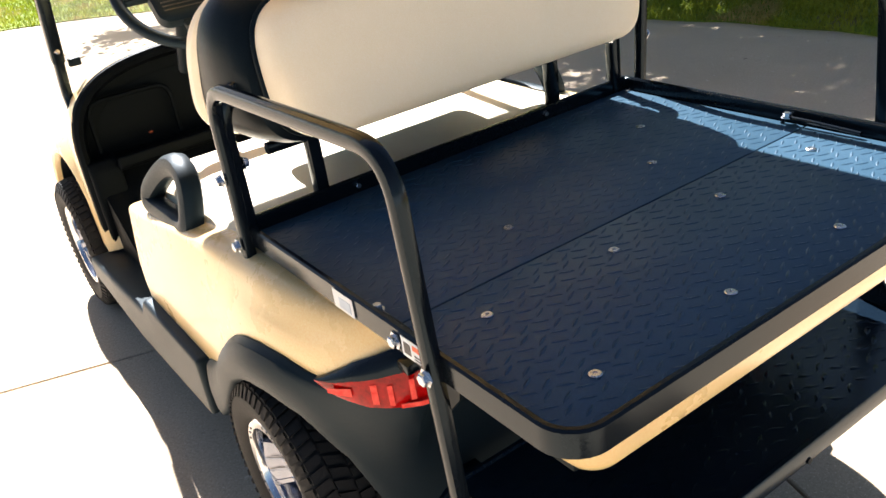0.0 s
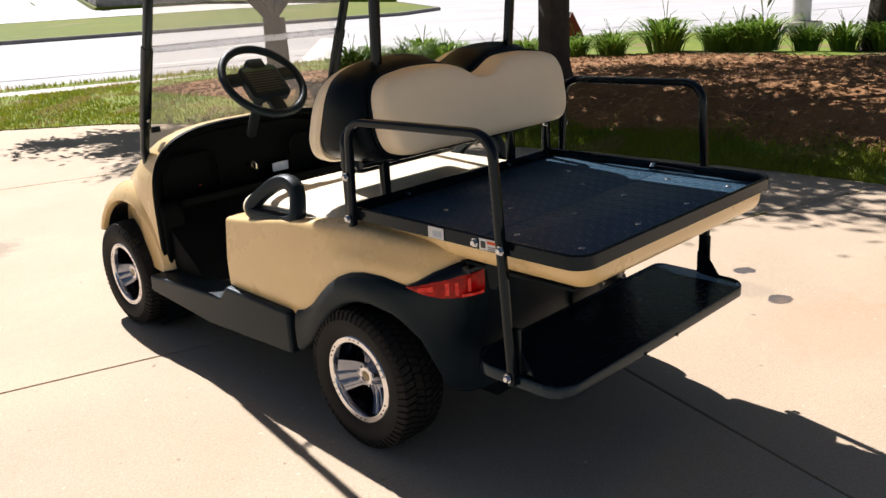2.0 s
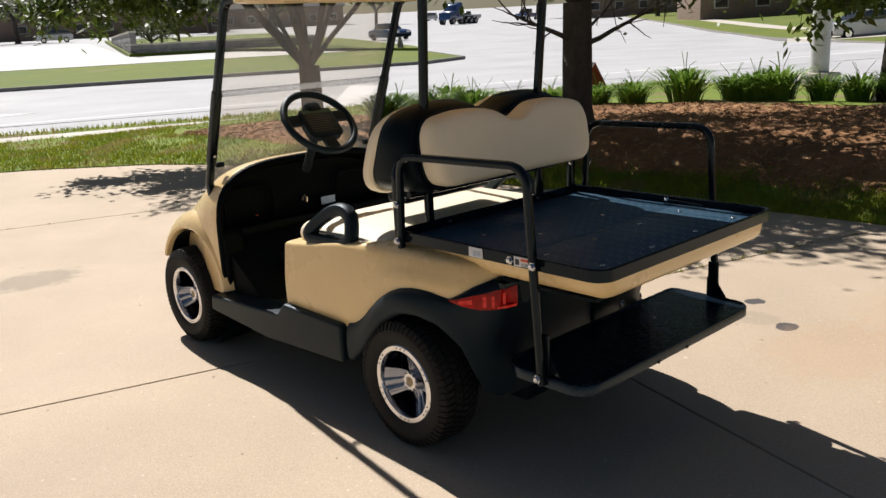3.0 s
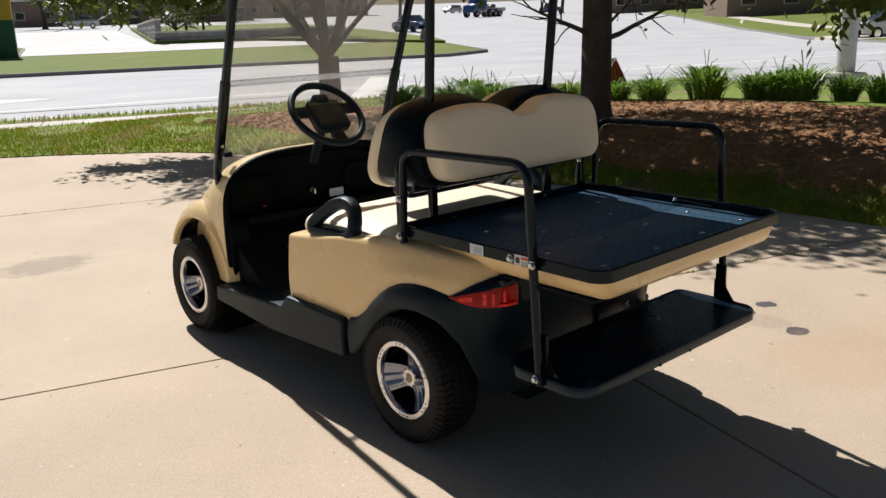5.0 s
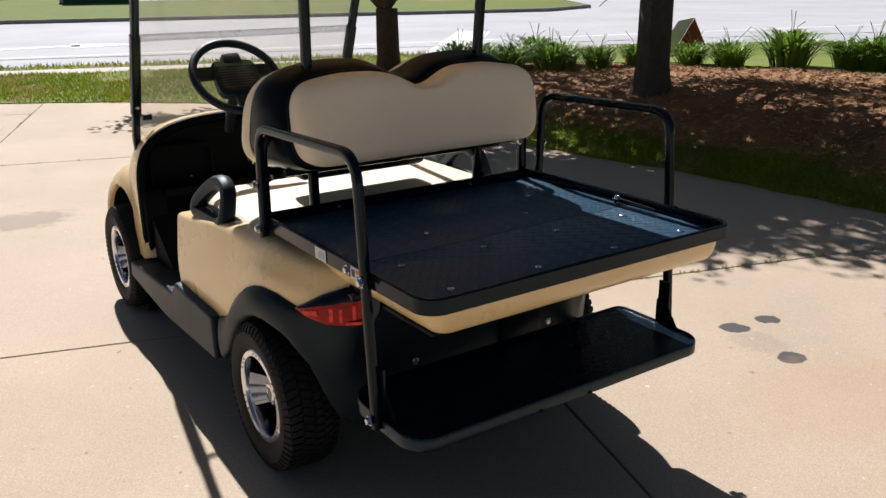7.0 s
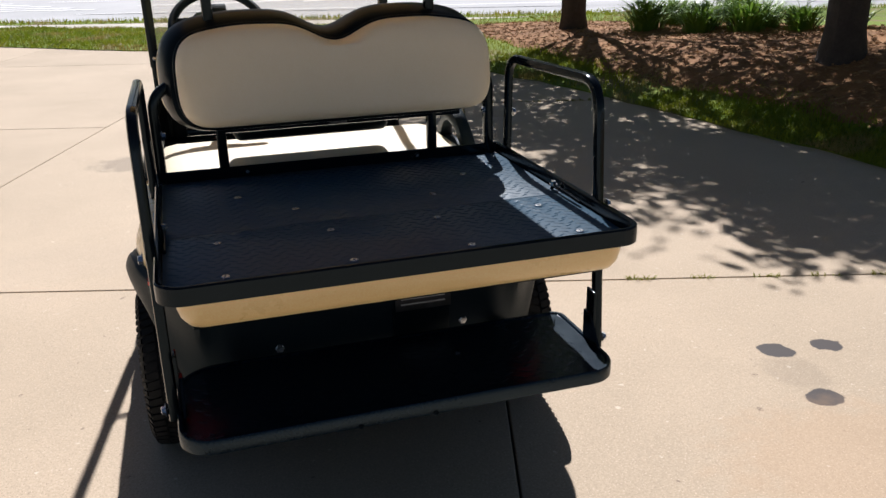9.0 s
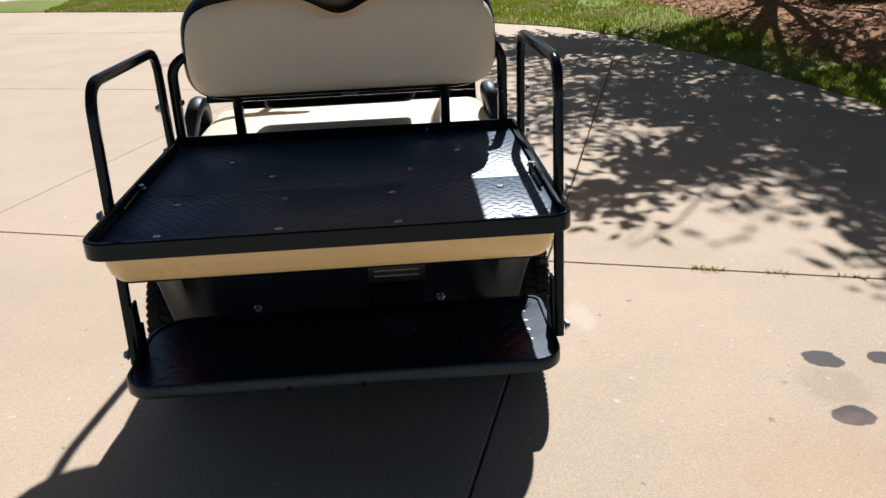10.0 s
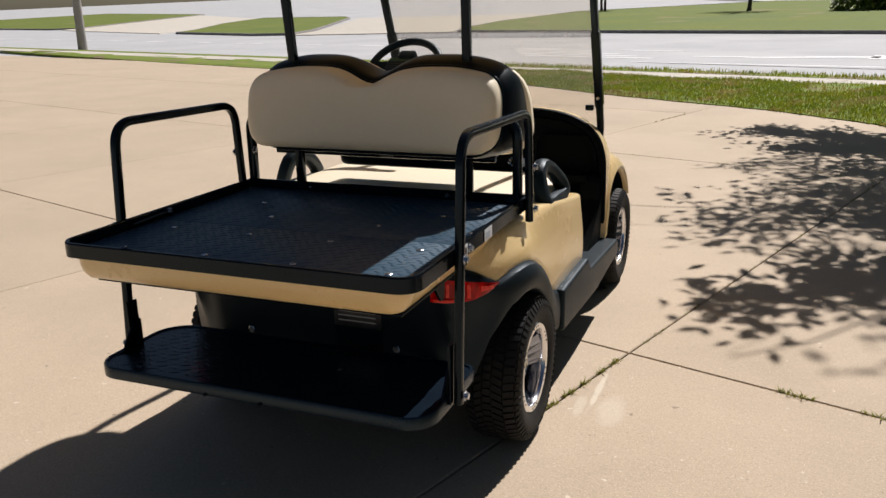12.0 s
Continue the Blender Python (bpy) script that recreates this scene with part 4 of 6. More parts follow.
def car(name, at, turn, paint, label, cat, profile, cabin, length, width, wr, axles):
    """A parked vehicle: body, glasshouse, wheels, lamps."""
    th = thing(name, label, cat, "distant vehicles", at, turn)
    h = width / 2
    part("body", extrude(profile, "y", -h, h, 0.09, 3), paint, th)
    part("glasshouse", extrude(cabin, "y", -h * 0.86, h * 0.86, 0.07, 2), GLASSD, th, "dark tinted windows")
    roofz = max(z for _, z in cabin)
    xs_ = [x_ for x_, z in cabin if z > roofz - 0.05]
    part("roof", box(min(xs_) - 0.05, max(xs_) + 0.05, -h * 0.84, h * 0.84, roofz - 0.03, roofz + 0.03, 0.02), paint, th)
    part("bumper", box(length / 2 - 0.12, length / 2 + 0.05, -h * 0.92, h * 0.92, 0.28, 0.55, 0.05), SHELLP, th)
    for sy in (-1, 1):
        part("headlamp", box(length / 2 - 0.1, length / 2 + 0.04, sy * h * 0.62 - 0.18, sy * h * 0.62 + 0.18, 0.62, 0.80, 0.04), HEADL, th, "clear headlamp")
        for ax in axles:
            w_ = part("wheel", moved(lathe([(-0.1, 0.0), (-0.1, wr * 0.62), (-0.12, wr * 0.7), (-0.11, wr * 0.96), (-0.08, wr), (0.08, wr), (0.11, wr * 0.96), (0.12, wr * 0.7), (0.1, wr * 0.62), (0.1, 0.0)], 20), pose(ax, sy * (h - 0.08), wr, 0, 0, 90)), RUBBER, th)
            part("rim", moved(lathe([(-0.125, wr * 0.6), (0.125, wr * 0.6), (0.125, 0.0)], 16), pose(ax, sy * (h - 0.08), wr, 0, 0, 90)), CHROME, w_)
    return th


SEDAN = [(-2.25, 0.35), (-2.28, 0.75), (-2.1, 0.92), (-1.2, 0.98), (1.0, 0.96), (2.0, 0.85), (2.28, 0.68), (2.25, 0.32), (1.8, 0.22), (-1.9, 0.22)]
SEDCAB = [(-1.6, 0.95), (-1.0, 1.40), (0.15, 1.44), (0.95, 0.95)]
SUVP = [(-2.3, 0.4), (-2.35, 1.0), (-2.2, 1.12), (1.2, 1.10), (2.1, 1.0), (2.35, 0.8), (2.3, 0.35), (-2.2, 0.3)]
SUVC = [(-2.15, 1.10), (-2.0, 1.65), (0.3, 1.70), (1.15, 1.10)]
PICK = [(-2.8, 0.55), (-2.8, 1.15), (-0.6, 1.15), (1.3, 1.15), (2.6, 1.08), (2.8, 0.9), (2.75, 0.5), (-2.7, 0.45)]
PICKC = [(-0.6, 1.14), (-0.45, 1.75), (0.6, 1.78), (1.35, 1.14)]
PB = mat("deep_blue_car_paint", (0.02, 0.06, 0.17), (0.018, 0.05, 0.15), 2, 0.2, coat=1.0)
PW = mat("white_car_paint", (0.75, 0.75, 0.74), (0.70, 0.70, 0.70), 2, 0.2, coat=1.0)
PS = mat("silver_car_paint", (0.42, 0.43, 0.45), (0.38, 0.39, 0.41), 2, 0.25, metal=0.4, coat=1.0)


def far_at(x, y, lift=0.0):
    return (x, y, height(x, y) + lift)


car("sedan", far_at(47.6, 57.6), -98, PB, "dark blue sedan waiting on the side street", "car", SEDAN, SEDCAB, 4.5, 1.8, 0.32, (-1.4, 1.4))
car("hatchback", far_at(44.2, 15.6, 0.0), 150, PW, "white compact car at the far kerb", "car", SEDAN, SEDCAB, 4.5, 1.75, 0.32, (-1.4, 1.4))
car("pickup_truck", far_at(107, 93, 0.14), 200, PB, "blue pickup truck parked on the far lawn", "pickup truck", PICK, PICKC, 5.6, 2.0, 0.4, (-1.75, 1.75))
car("suv", far_at(128, 140), 190, PS, "silver van parked far down the street", "car", SUVP, SUVC, 4.6, 1.9, 0.38, (-1.45, 1.45))
car("pickup_truck", far_at(118, 118), 170, PS, "silver pickup truck parked far down the street", "pickup truck", PICK, PICKC, 5.6, 2.0, 0.4, (-1.75, 1.75))
car("suv", far_at(41, 122), 160, PW, "white sport utility car in the far lot", "car", SUVP, SUVC, 4.6, 1.9, 0.38, (-1.45, 1.45))
tr = thing("truck_tractor", "dark truck tractor chassis with paired rear wheels", "truck", "distant vehicles", far_at(95.5, 97.5, 0.0), 190)
part("frame", box(-4.2, 3.0, -0.5, 0.5, 0.75, 1.05, 0.03), SHELLP, tr)
part("fifth_wheel", box(-3.4, -1.9, -0.7, 0.7, 1.05, 1.25, 0.05), SHELLP, tr)
part("cab", extrude([(0.2, 0.8), (0.2, 3.2), (0.8, 3.4), (1.9, 3.0), (2.3, 2.0), (3.6, 1.8), (3.8, 0.7)], "y", -1.15, 1.15, 0.1, 2), PB, tr)
for ax in (-3.3, -2.0, 2.9):
    for sy in (-1, 1):
        w_ = part("wheel", moved(lathe([(-0.3, 0.0), (-0.3, 0.3), (-0.3, 0.5), (-0.26, 0.53), (0.26, 0.53), (0.3, 0.5), (0.3, 0.3), (0.3, 0.0)], 22), pose(ax, sy * 0.95, 0.53, 0, 0, 90)), RUBBER, tr)
        part("rim", moved(lathe([(-0.31, 0.28), (0.31, 0.28), (0.31, 0.0)], 16), pose(ax, sy * 0.95, 0.53, 0, 0, 90)), PS, w_)

# ---- far buildings and greenery ----
BRICKF = mat("tan_brick_wall", (0.26, 0.19, 0.145), (0.21, 0.15, 0.12), 0.5, 0.9, bump=0.3, fine=6)
ROOFF = mat("dark_shingle_roof", (0.06, 0.055, 0.05), (0.09, 0.08, 0.075), 0.8, 0.9)


def house(at, turn, w, d, h, label, nwin):
    th = thing("house", label, "building", "far buildings", at, turn)
    part("wall", box(-w / 2, w / 2, -d / 2, d / 2, -1.0, h), BRICKF, th)
    part("roof", extrude([(-d / 2 - 0.5, h), (0, h + d * 0.25), (d / 2 + 0.5, h), (d / 2 + 0.5, h - 0.15), (-d / 2 - 0.5, h - 0.15)], "x", -w / 2 - 0.4, w / 2 + 0.4), ROOFF, th)
    for k in range(nwin):
        x_ = -w / 2 + w * (k + 0.5) / nwin
        wi = part("window", box(x_ - 0.75, x_ + 0.75, -d / 2 - 0.06, -d / 2 + 0.1, 0.9, 2.2, 0.01), WHITEP, th, "white framed window")
        part("pane", box(x_ - 0.65, x_ + 0.65, -d / 2 - 0.08, -d / 2 - 0.062, 1.0, 2.1), GLASSD, wi)
    return th


house(far_at(93, 40), -135 + 90, 26, 10, 3.2, "low tan brick house beyond the far lawn", 6)
house(far_at(72, 8), -150 + 90, 20, 10, 3.0, "low tan brick house beyond the far lawn", 5)
house(far_at(125, 82), -130 + 90, 24, 12, 3.4, "low tan brick building beyond the far lawn", 6)
house(far_at(60, 150), -20, 40, 14, 3.8, "low tan brick building behind the far lot", 9)
house(far_at(100, 160), -30, 30, 14, 3.8, "low tan brick building beyond the street", 7)


def far_tree(at, seed, h, r, label):
    """A distant tree in the same manner, with larger leaf clumps."""
    rng = random.Random(seed)
    st = [(rng.uniform(0, 360), rng.uniform(30, 75), h * 0.5, r * 0.045) for _ in range(5)]
    return tree(at, seed, st, h * 0.28, r * 0.06, ((0, 0, h * 0.62), (r, r, h * 0.42)), 1500, label, 0.09 * r / 1.1, droop=0.1, spread=1.2)


for k, (x, y, h, r) in enumerate(((30, 66, 4.0, 2.0), (33, 69, 4.2, 2.0), (26.5, 60.5, 3.2, 1.6), (24, 112, 9, 5.0), (38, 128, 10, 5.5), (12, 130, 10, 5.5), (50, 112, 9, 5), (68, 128, 10, 6), (88, 44, 8, 4.5), (79, 24, 8, 4.5), (66, 9, 7, 4), (104, 66, 9, 5), (118, 100, 9, 5), (60, 96, 8, 4.5), (100, 124, 9, 5), (110, 50, 9, 5), (-1.6, 62, 4.5, 2.2), (-14, 72, 3.6, 1.8))):
    far_tree(far_at(x, y, 0.1), 40 + k, h, r, "distant leafy green tree")


def bush(at, seed, r, label):
    rng = random.Random(seed)
    th = thing("bush", label, "bush", at=at)
    b_ = bmesh.new()
    for _ in range(900):
        az, el, rr = rng.uniform(0, 6.28), rng.uniform(0, 1.5), r * (0.6 + 0.4 * rng.random() ** 0.5) * (1 + 0.15 * math.sin(5 * rng.random()))
        leaf(b_, Vector((rr * math.cos(az) * math.cos(el), rr * math.sin(az) * math.cos(el), 0.85 * rr * math.sin(el))), rng, 0.28 * r)
    part("foliage", b_, LEAFM, th, smooth=False)
    part("stem", lathe([(0, 0.05), (r * 0.5, 0.03)], 8), BARKM, th).matrix_local = pose(0, 0, 0, 0, -90, 0)
    return th


for k, (x, y, r) in enumerate(((5.2, 58.5, 1.7), (7.0, 59, 1.8), (90, 33, 1.6), (96, 47, 1.8), (70, 14, 1.5), (84, 30, 1.8), (100, 56, 1.8))):
    bush(far_at(x, y, 0.1), 70 + k, r, "dense dark green shrub on the far lawn")
small_post = thing("bollard", "small dark post at the far street corner", "post", at=far_at(33.2, 39.4))
part("shaft", slab_loft([([(r * math.cos(6.2832 * k / 10), r * math.sin(6.2832 * k / 10)) for k in range(10)], z) for r, z in ((0.22, 0), (0.2, 0.5), (0.12, 0.75), (0.1, 0.95))]), KERBM, small_post)
sgn = thing("young_tree_stake", "slim dark young tree trunk on the far lawn", "tree", at=far_at(-13.3, 70))
part("shaft", slab_loft([([(r * math.cos(6.2832 * k / 8), r * math.sin(6.2832 * k / 8)) for k in range(8)], z) for r, z in ((0.12, 0), (0.09, 1.5), (0.07, 3.5))]), BARKM, sgn)

# ---- golf cart ----
cart = thing("golf_cart", "beige and black golf cart with rear cargo bed on concrete drive", "golf cart")

# rear body shell: plan line from the left door opening round the back to the right
HALF, XE, YC, YR = 0.561, 0.325, 0.05, -0.36
CX = -0.011


def body_line(step=0.02):
    pts = []
    y = 0.75
    while y > YC + 1e-6:
        pts.append((-HALF, y, -1.0, 0.0))
        y -= step
    ea, eb = HALF - XE, YC - YR
    for k in range(25):
        a = radians(180 + 3.75 * k)
        nrm = Vector((math.cos(a) / ea, math.sin(a) / eb)).normalized()
        pts.append((-XE + ea * math.cos(a), YC + eb * math.sin(a), nrm.x, nrm.y))
    n = 16
    for k in range(1, n // 2 + 1):
        pts.append((-XE * (1 - k / (n / 2)), YR, 0.0, -1.0))
    return pts + [(-x, y_, -nx, ny) for x, y_, nx, ny in reversed(pts[:-1])]


LINE = body_line()


def arch(y, r):
    return 0.25 + math.sqrt(max(0.0, r * r - y * y))


def z_top(y):
    return lerps(y, [(-0.30, 0.70), (0.0, 0.715), (0.23, 0.706), (0.40, 0.688), (0.62, 0.655), (0.70, 0.645), (0.76, 0.640)])


def z_split(x, y, ny):
    """Height at which the black arch meets the beige side."""
    z = lerps(y, [(-0.19, 0.572), (-0.10, 0.594), (-0.033, 0.595), (0.03, 0.583), (0.088, 0.558), (0.14, 0.524), (0.189, 0.482), (0.24, 0.432), (0.29, 0.400), (0.345, 0.385)])
    return z + 0.14 * smooth01((-0.325 - y) / 0.03)


def z_low(x, y):
    return lerps(y, [(-0.355, 0.225), (-0.335, 0.228), (-0.305, 0.248), (-0.27, 0.318), (-0.225, 0.408), (-0.14, 0.486), (-0.06, 0.509), (0.0, 0.505), (0.05, 0.486), (0.11, 0.450), (0.175, 0.388), (0.245, 0.305), (0.31, 0.252)])


rows = []
for x, y, nx, ny in LINE:
    zs, zt = z_split(x, y, ny), z_top(y)
    zs = min(zs, zt - 0.004)
    lean = (0.026 - 0.014 * smooth01(y / 0.5)) * (1 - abs(ny))
    prof = [(zs - 0.02, -0.006), (zs, 0.0)]
    for f in (0.25, 0.5, 0.75):
        prof.append((zs + (zt - 0.045 - zs) * f, 0.007 * math.sin(math.pi * f) - lean * f))
    k = 1 - 0.62 * smooth01(y / 0.45)
    prof += [(zt - 0.045 * k, -lean - 0.001), (zt - 0.02 * k, -lean - 0.008 * k), (zt - 0.006 * k, -lean - 0.022 * k), (zt, -lean - 0.045 * k), (zt + 0.002, -lean - 0.12)]
    rows.append([(x + nx * o, y + ny * o, z) for z, o in prof])
part("body_shell", grid(rows), BEIGE, cart, "glossy beige moulded side body").location.x = CX

rows = []
for x, y, nx, ny in [p for p in LINE if p[1] < 0.345]:
    zs, zl = z_split(x, y, ny), z_low(x, y)
    zs = min(zs, z_top(y) - 0.004)
    fl = 0.022 * (1 - smooth01((0.0 - y) / 0.3)) * (1 - 0.55 * smooth01((y - 0.12) / 0.2))
    tuck = 0.062 * smooth01((-0.16 - y) / 0.19)
    prof = [(zs + 0.004, -0.02, 0.0), (zs + 0.004, 0.004, 0.0), (zs - 0.004, 0.012, 0.0)]
    for f in (0.06, 0.16, 0.28, 0.42, 0.58, 0.74, 0.88):
        g_ = math.sin(math.pi * min(1.0, f * 1.9) * 0.5) ** 0.8 - 0.30 * smooth01((f - 0.5) / 0.5)
        prof.append((zs + (zl - zs) * f, 0.012 + fl * g_, tuck * smooth01(f * 1.6)))
    prof += [(zl + 0.006, 0.010 + fl * 0.68, tuck), (zl, 0.004 + fl * 0.62, tuck), (zl - 0.002, -0.006 + fl * 0.5, tuck), (zl, -0.05, tuck)]
    rows.append([(x + nx * o, y + ny * o + k, z) for z, o, k in prof])
part("rear_fender", grid(rows), BLACKP, cart, "matt black plastic wheel arch and rear apron").location.x = CX

part("inner_body", box(-0.40, 0.40, -0.24, 0.74, 0.24, 0.66, 0.01), SHELLP, cart)
part("engine_cover", box(-0.47, 0.47, 0.10, 0.745, 0.60, 0.665, 0.02), BEIGE, cart)
part("engine_deck", box(-0.50, 0.475, 0.1215, 0.172, 0.670, 0.706, 0.005), BEIGE, cart, "beige deck strip behind the seat")
part("door_end_panel", extrude([(-0.558, 0.385), (-0.552, 0.52), (-0.547, 0.628), (-0.538, 0.638), (0.538, 0.638), (0.547, 0.628), (0.552, 0.52), (0.558, 0.385), (0.5, 0.30), (-0.5, 0.30)], "y", 0.726, 0.7455, 0.004), BEIGE, cart).location.x = CX

# rockers, floor, chassis
for s in (-1, 1):
    a, b = sorted((s * 0.455, s * 0.590))
    part("rocker_panel", extrude([(0.356, 0.232), (0.357, 0.384), (0.75, 0.387), (0.80, 0.332), (1.36, 0.305), (1.37, 0.235), (0.9, 0.205)], "x", a, b, 0.014, 4), BLACKP, cart, "black plastic sill").location.x = CX
part("floor_mat", box(-0.47, 0.47, 0.74, 1.40, 0.24, 0.302, 0.006), FLOORM, cart, "dusty black floor mat")
for k in range(14):
    part("floor_rib", box(-0.40, 0.40, 0.80 + 0.032 * k, 0.812 + 0.032 * k, 0.300, 0.307, 0.002, 1), FLOORM, cart)
part("chassis", box(-0.30, 0.30, -0.30, 2.0, 0.17, 0.25, 0.01), SHELLP, cart)
part("rear_axle", lathe([(-0.42, 0.0), (-0.42, 0.03), (-0.1, 0.035), (-0.08, 0.09), (0.08, 0.09), (0.1, 0.035), (0.42, 0.03), (0.42, 0.0)], 16), SHELLP, cart).location = (0, 0, 0.25)
part("front_axle", lathe([(-0.44, 0.0), (-0.44, 0.03), (0.44, 0.03), (0.44, 0.0)], 12), SHELLP, cart).location = (0, 1.664, 0.25)

# front cowl, a domed nose
def cowl_sec(y, grow=0.0, n=28):
    top = lerps(y, [(1.36, 0.893), (1.40, 0.890), (1.47, 0.876), (1.55, 0.845), (1.75, 0.725), (2.0, 0.58), (2.12, 0.52), (2.18, 0.46)])
    w = lerps(y, [(1.36, 0.530), (1.5, 0.520), (1.75, 0.46), (2.0, 0.38), (2.12, 0.30), (2.18, 0.22)])
    side = lerps(y, [(1.36, 0.56), (1.75, 0.50), (2.18, 0.40)])
    out = [(-w - grow, y, 0.30)]
    for k in range(n + 1):
        a = math.pi - math.pi * k / n
        c, s_ = math.cos(a), math.sin(a)
        out.append(((w + grow) * math.copysign(abs(c) ** 0.55, c), y, side + (top + grow - side) * abs(s_) ** 0.62))
    return out + [(w + grow, y, 0.30)]


part("front_cowl", grid([cowl_sec(y) for y in (1.345, 1.36, 1.40, 1.45, 1.5, 1.58, 1.66, 1.75, 1.85, 1.95, 2.0, 2.06, 2.12, 2.16, 2.18)]), BEIGE, cart, "glossy beige moulded nose and dash cowl").location.x = CX
part("dash_rim", grid([cowl_sec(1.344, -0.001), cowl_sec(1.334, -0.004), cowl_sec(1.328, -0.016), cowl_sec(1.336, -0.030), cowl_sec(1.42, -0.050), cowl_sec(1.43, -0.10)]), INNERP, cart, "black moulded dash edge").location.x = CX
bm = bmesh.new()
bm.faces.new([bm.verts.new(p) for p in cowl_sec(1.425, -0.085)])
part("bulkhead", bm, INNERP, cart).location.x = CX
part("dash_shelf", box(-0.44, 0.44, 1.30, 1.42, 0.555, 0.585, 0.012, 3), INNERP, cart)
part("dash_lip", box(-0.44, 0.44, 1.290, 1.310, 0.565, 0.602, 0.008, 3), INNERP, cart)
part("foot_panel", extrude([(1.42, 0.28), (1.04, 0.28), (1.05, 0.306), (1.32, 0.50), (1.36, 0.58), (1.42, 0.58)], "x", -0.505, 0.505, 0.008), INNERP, cart)
for s in (-1, 1):
    a, b = sorted((s * 0.42, s * 0.515))
    part("cowl_side_trim", extrude([(1.345, 0.29), (1.315, 0.32), (1.305, 0.56), (1.325, 0.60), (1.40, 0.60), (1.40, 0.29)], "x", a, b, 0.012, 3), INNERP, cart).location.x = CX
part("switch_plate", box(0.065, 0.150, 1.372, 1.378, 0.612, 0.652, 0.002), BLUEW, cart, "small white printed plate on dash")
part("dash_reflector", box(-0.30, -0.288, 1.395, 1.402, 0.618, 0.624, 0.002), INKO, cart, "small amber dash lamp")
key = part("key_switch", moved(lathe([(0.0, 0.016), (0.010, 0.015), (0.012, 0.010), (0.012, 0.0)], 16), pose(-0.02, 1.405, 0.66, 0, 0, -90)), GREYM, cart, "round metal key switch")
part("key", box(-0.024, -0.016, 1.372, 1.396, 0.640, 0.668, 0.002), ZINC, key)
for x0, x1 in ((-0.46, -0.20), (0.18, 0.46)):
    part("dash_pocket", sweep(fillet([(x0, 1.395, 0.60), (x0, 1.395, 0.76), (x1, 1.395, 0.76), (x1, 1.395, 0.60)], 0.05), rsq(0.014, 0.014, 0.005), (0, 1, 0)), INNERP, cart, "moulded rim of a dash pocket")
for x in (-0.07, 0.28):
    part("cup_holder", moved(sweep([(0.043 * math.cos(2 * math.pi * k / 24), 0.043 * math.sin(2 * math.pi * k / 24), 0) for k in range(24)], ring(0.006, 6), (0, 0, 1), closed=True), Matrix.Translation((x, 1.355, 0.590))), INNERP, cart)
part("accelerator_pedal", extrude([(1.10, 0.345), (1.18, 0.46), (1.19, 0.455), (1.11, 0.340)], "x", -0.12, -0.05, 0.003), SHELLP, cart)
part("brake_pedal", extrude([(1.08, 0.36), (1.16, 0.48), (1.17, 0.475), (1.09, 0.355)], "x", -0.33, -0.17, 0.003), SHELLP, cart)

# front fenders
for s in (-1, 1):
    rows = []
    for k in range(27):
        a = radians(24 + 148 * k / 26)
        c, sn = math.cos(a), math.sin(a)
        r0 = 0.296
        row = []
        leg = 1 - 0.5 * smooth01((k - 17) / 8)
        for r, x in ((0.0, 0.36), (0.0, 0.518), (0.005, 0.531), (0.018, 0.536), (0.036, 0.528), (0.056, 0.512), (0.078, 0.482), (0.084, 0.462)):
            row.append((s * x, 1.632 + (r0 + r * leg) * c, 0.270 + (r0 + r * leg) * sn))
        rows.append(row)
    part("front_fender", grid(rows), BEIGE, cart, "beige moulded front wheel arch").location.x = CX
    part("wheel_liner", lathe([(s * 0.33, 0.284), (s * 0.515, 0.286)], 40), SHELLP, cart).location = (CX, 1.632, 0.270)

# wheels
def tyre_bm():
    prof = [(0.075, 0.143), (0.088, 0.150), (0.099, 0.168), (0.104, 0.195), (0.102, 0.218), (0.093, 0.234), (0.080, 0.241), (0.0, 0.244), (-0.080, 0.241), (-0.093, 0.234), (-0.104, 0.195), (-0.088, 0.150), (-0.075, 0.143)]
    return lathe(prof, 56)


def tread_bm():
    b = bmesh.new()
    n = 60
    for k in range(n):
        for x0, x1, sk, ph in ((-0.090, -0.058, 0.25, 0.5), (-0.053, -0.020, -0.45, 0.0), (-0.015, 0.015, 0.0, 0.5), (0.020, 0.053, 0.45, 0.0), (0.058, 0.090, -0.25, 0.5)):
            vs = []
            for x, lo in ((x0, True), (x1, True)):
                for e in (0.14, 0.86):
                    a = 2 * math.pi * (k + e + ph + sk * (x - (x0 + x1) / 2) / (x1 - x0)) / n
                    drop = 0.0 if abs(x) < 0.06 else (abs(x) - 0.06) * 0.22
                    for r in (0.238 - drop, 0.2510 - drop):
                        vs.append(b.verts.new((x, r * math.cos(a), r * math.sin(a))))
            for q in ((1, 3, 7, 5), (0, 1, 5, 4), (2, 6, 7, 3), (0, 2, 3, 1), (4, 5, 7, 6)):
                b.faces.new([vs[i] for i in q])
        for sgn in (-1, 1):
            vs = []
            for x, r in ((0.0935, 0.2385), (0.1055, 0.214)):
                for e in (0.2, 0.75):
                    a = 2 * math.pi * (k + e + 0.5) / n
                    for o in (-0.002, 0.0012):
                        vs.append(b.verts.new((sgn * (x + o), (r + o) * math.cos(a), (r + o) * math.sin(a))))
            for q in ((1, 3, 7, 5), (0, 1, 5, 4), (2, 6, 7, 3), (0, 2, 3, 1), (4, 5, 7, 6)):
                b.faces.new([vs[i] for i in q])
    return b


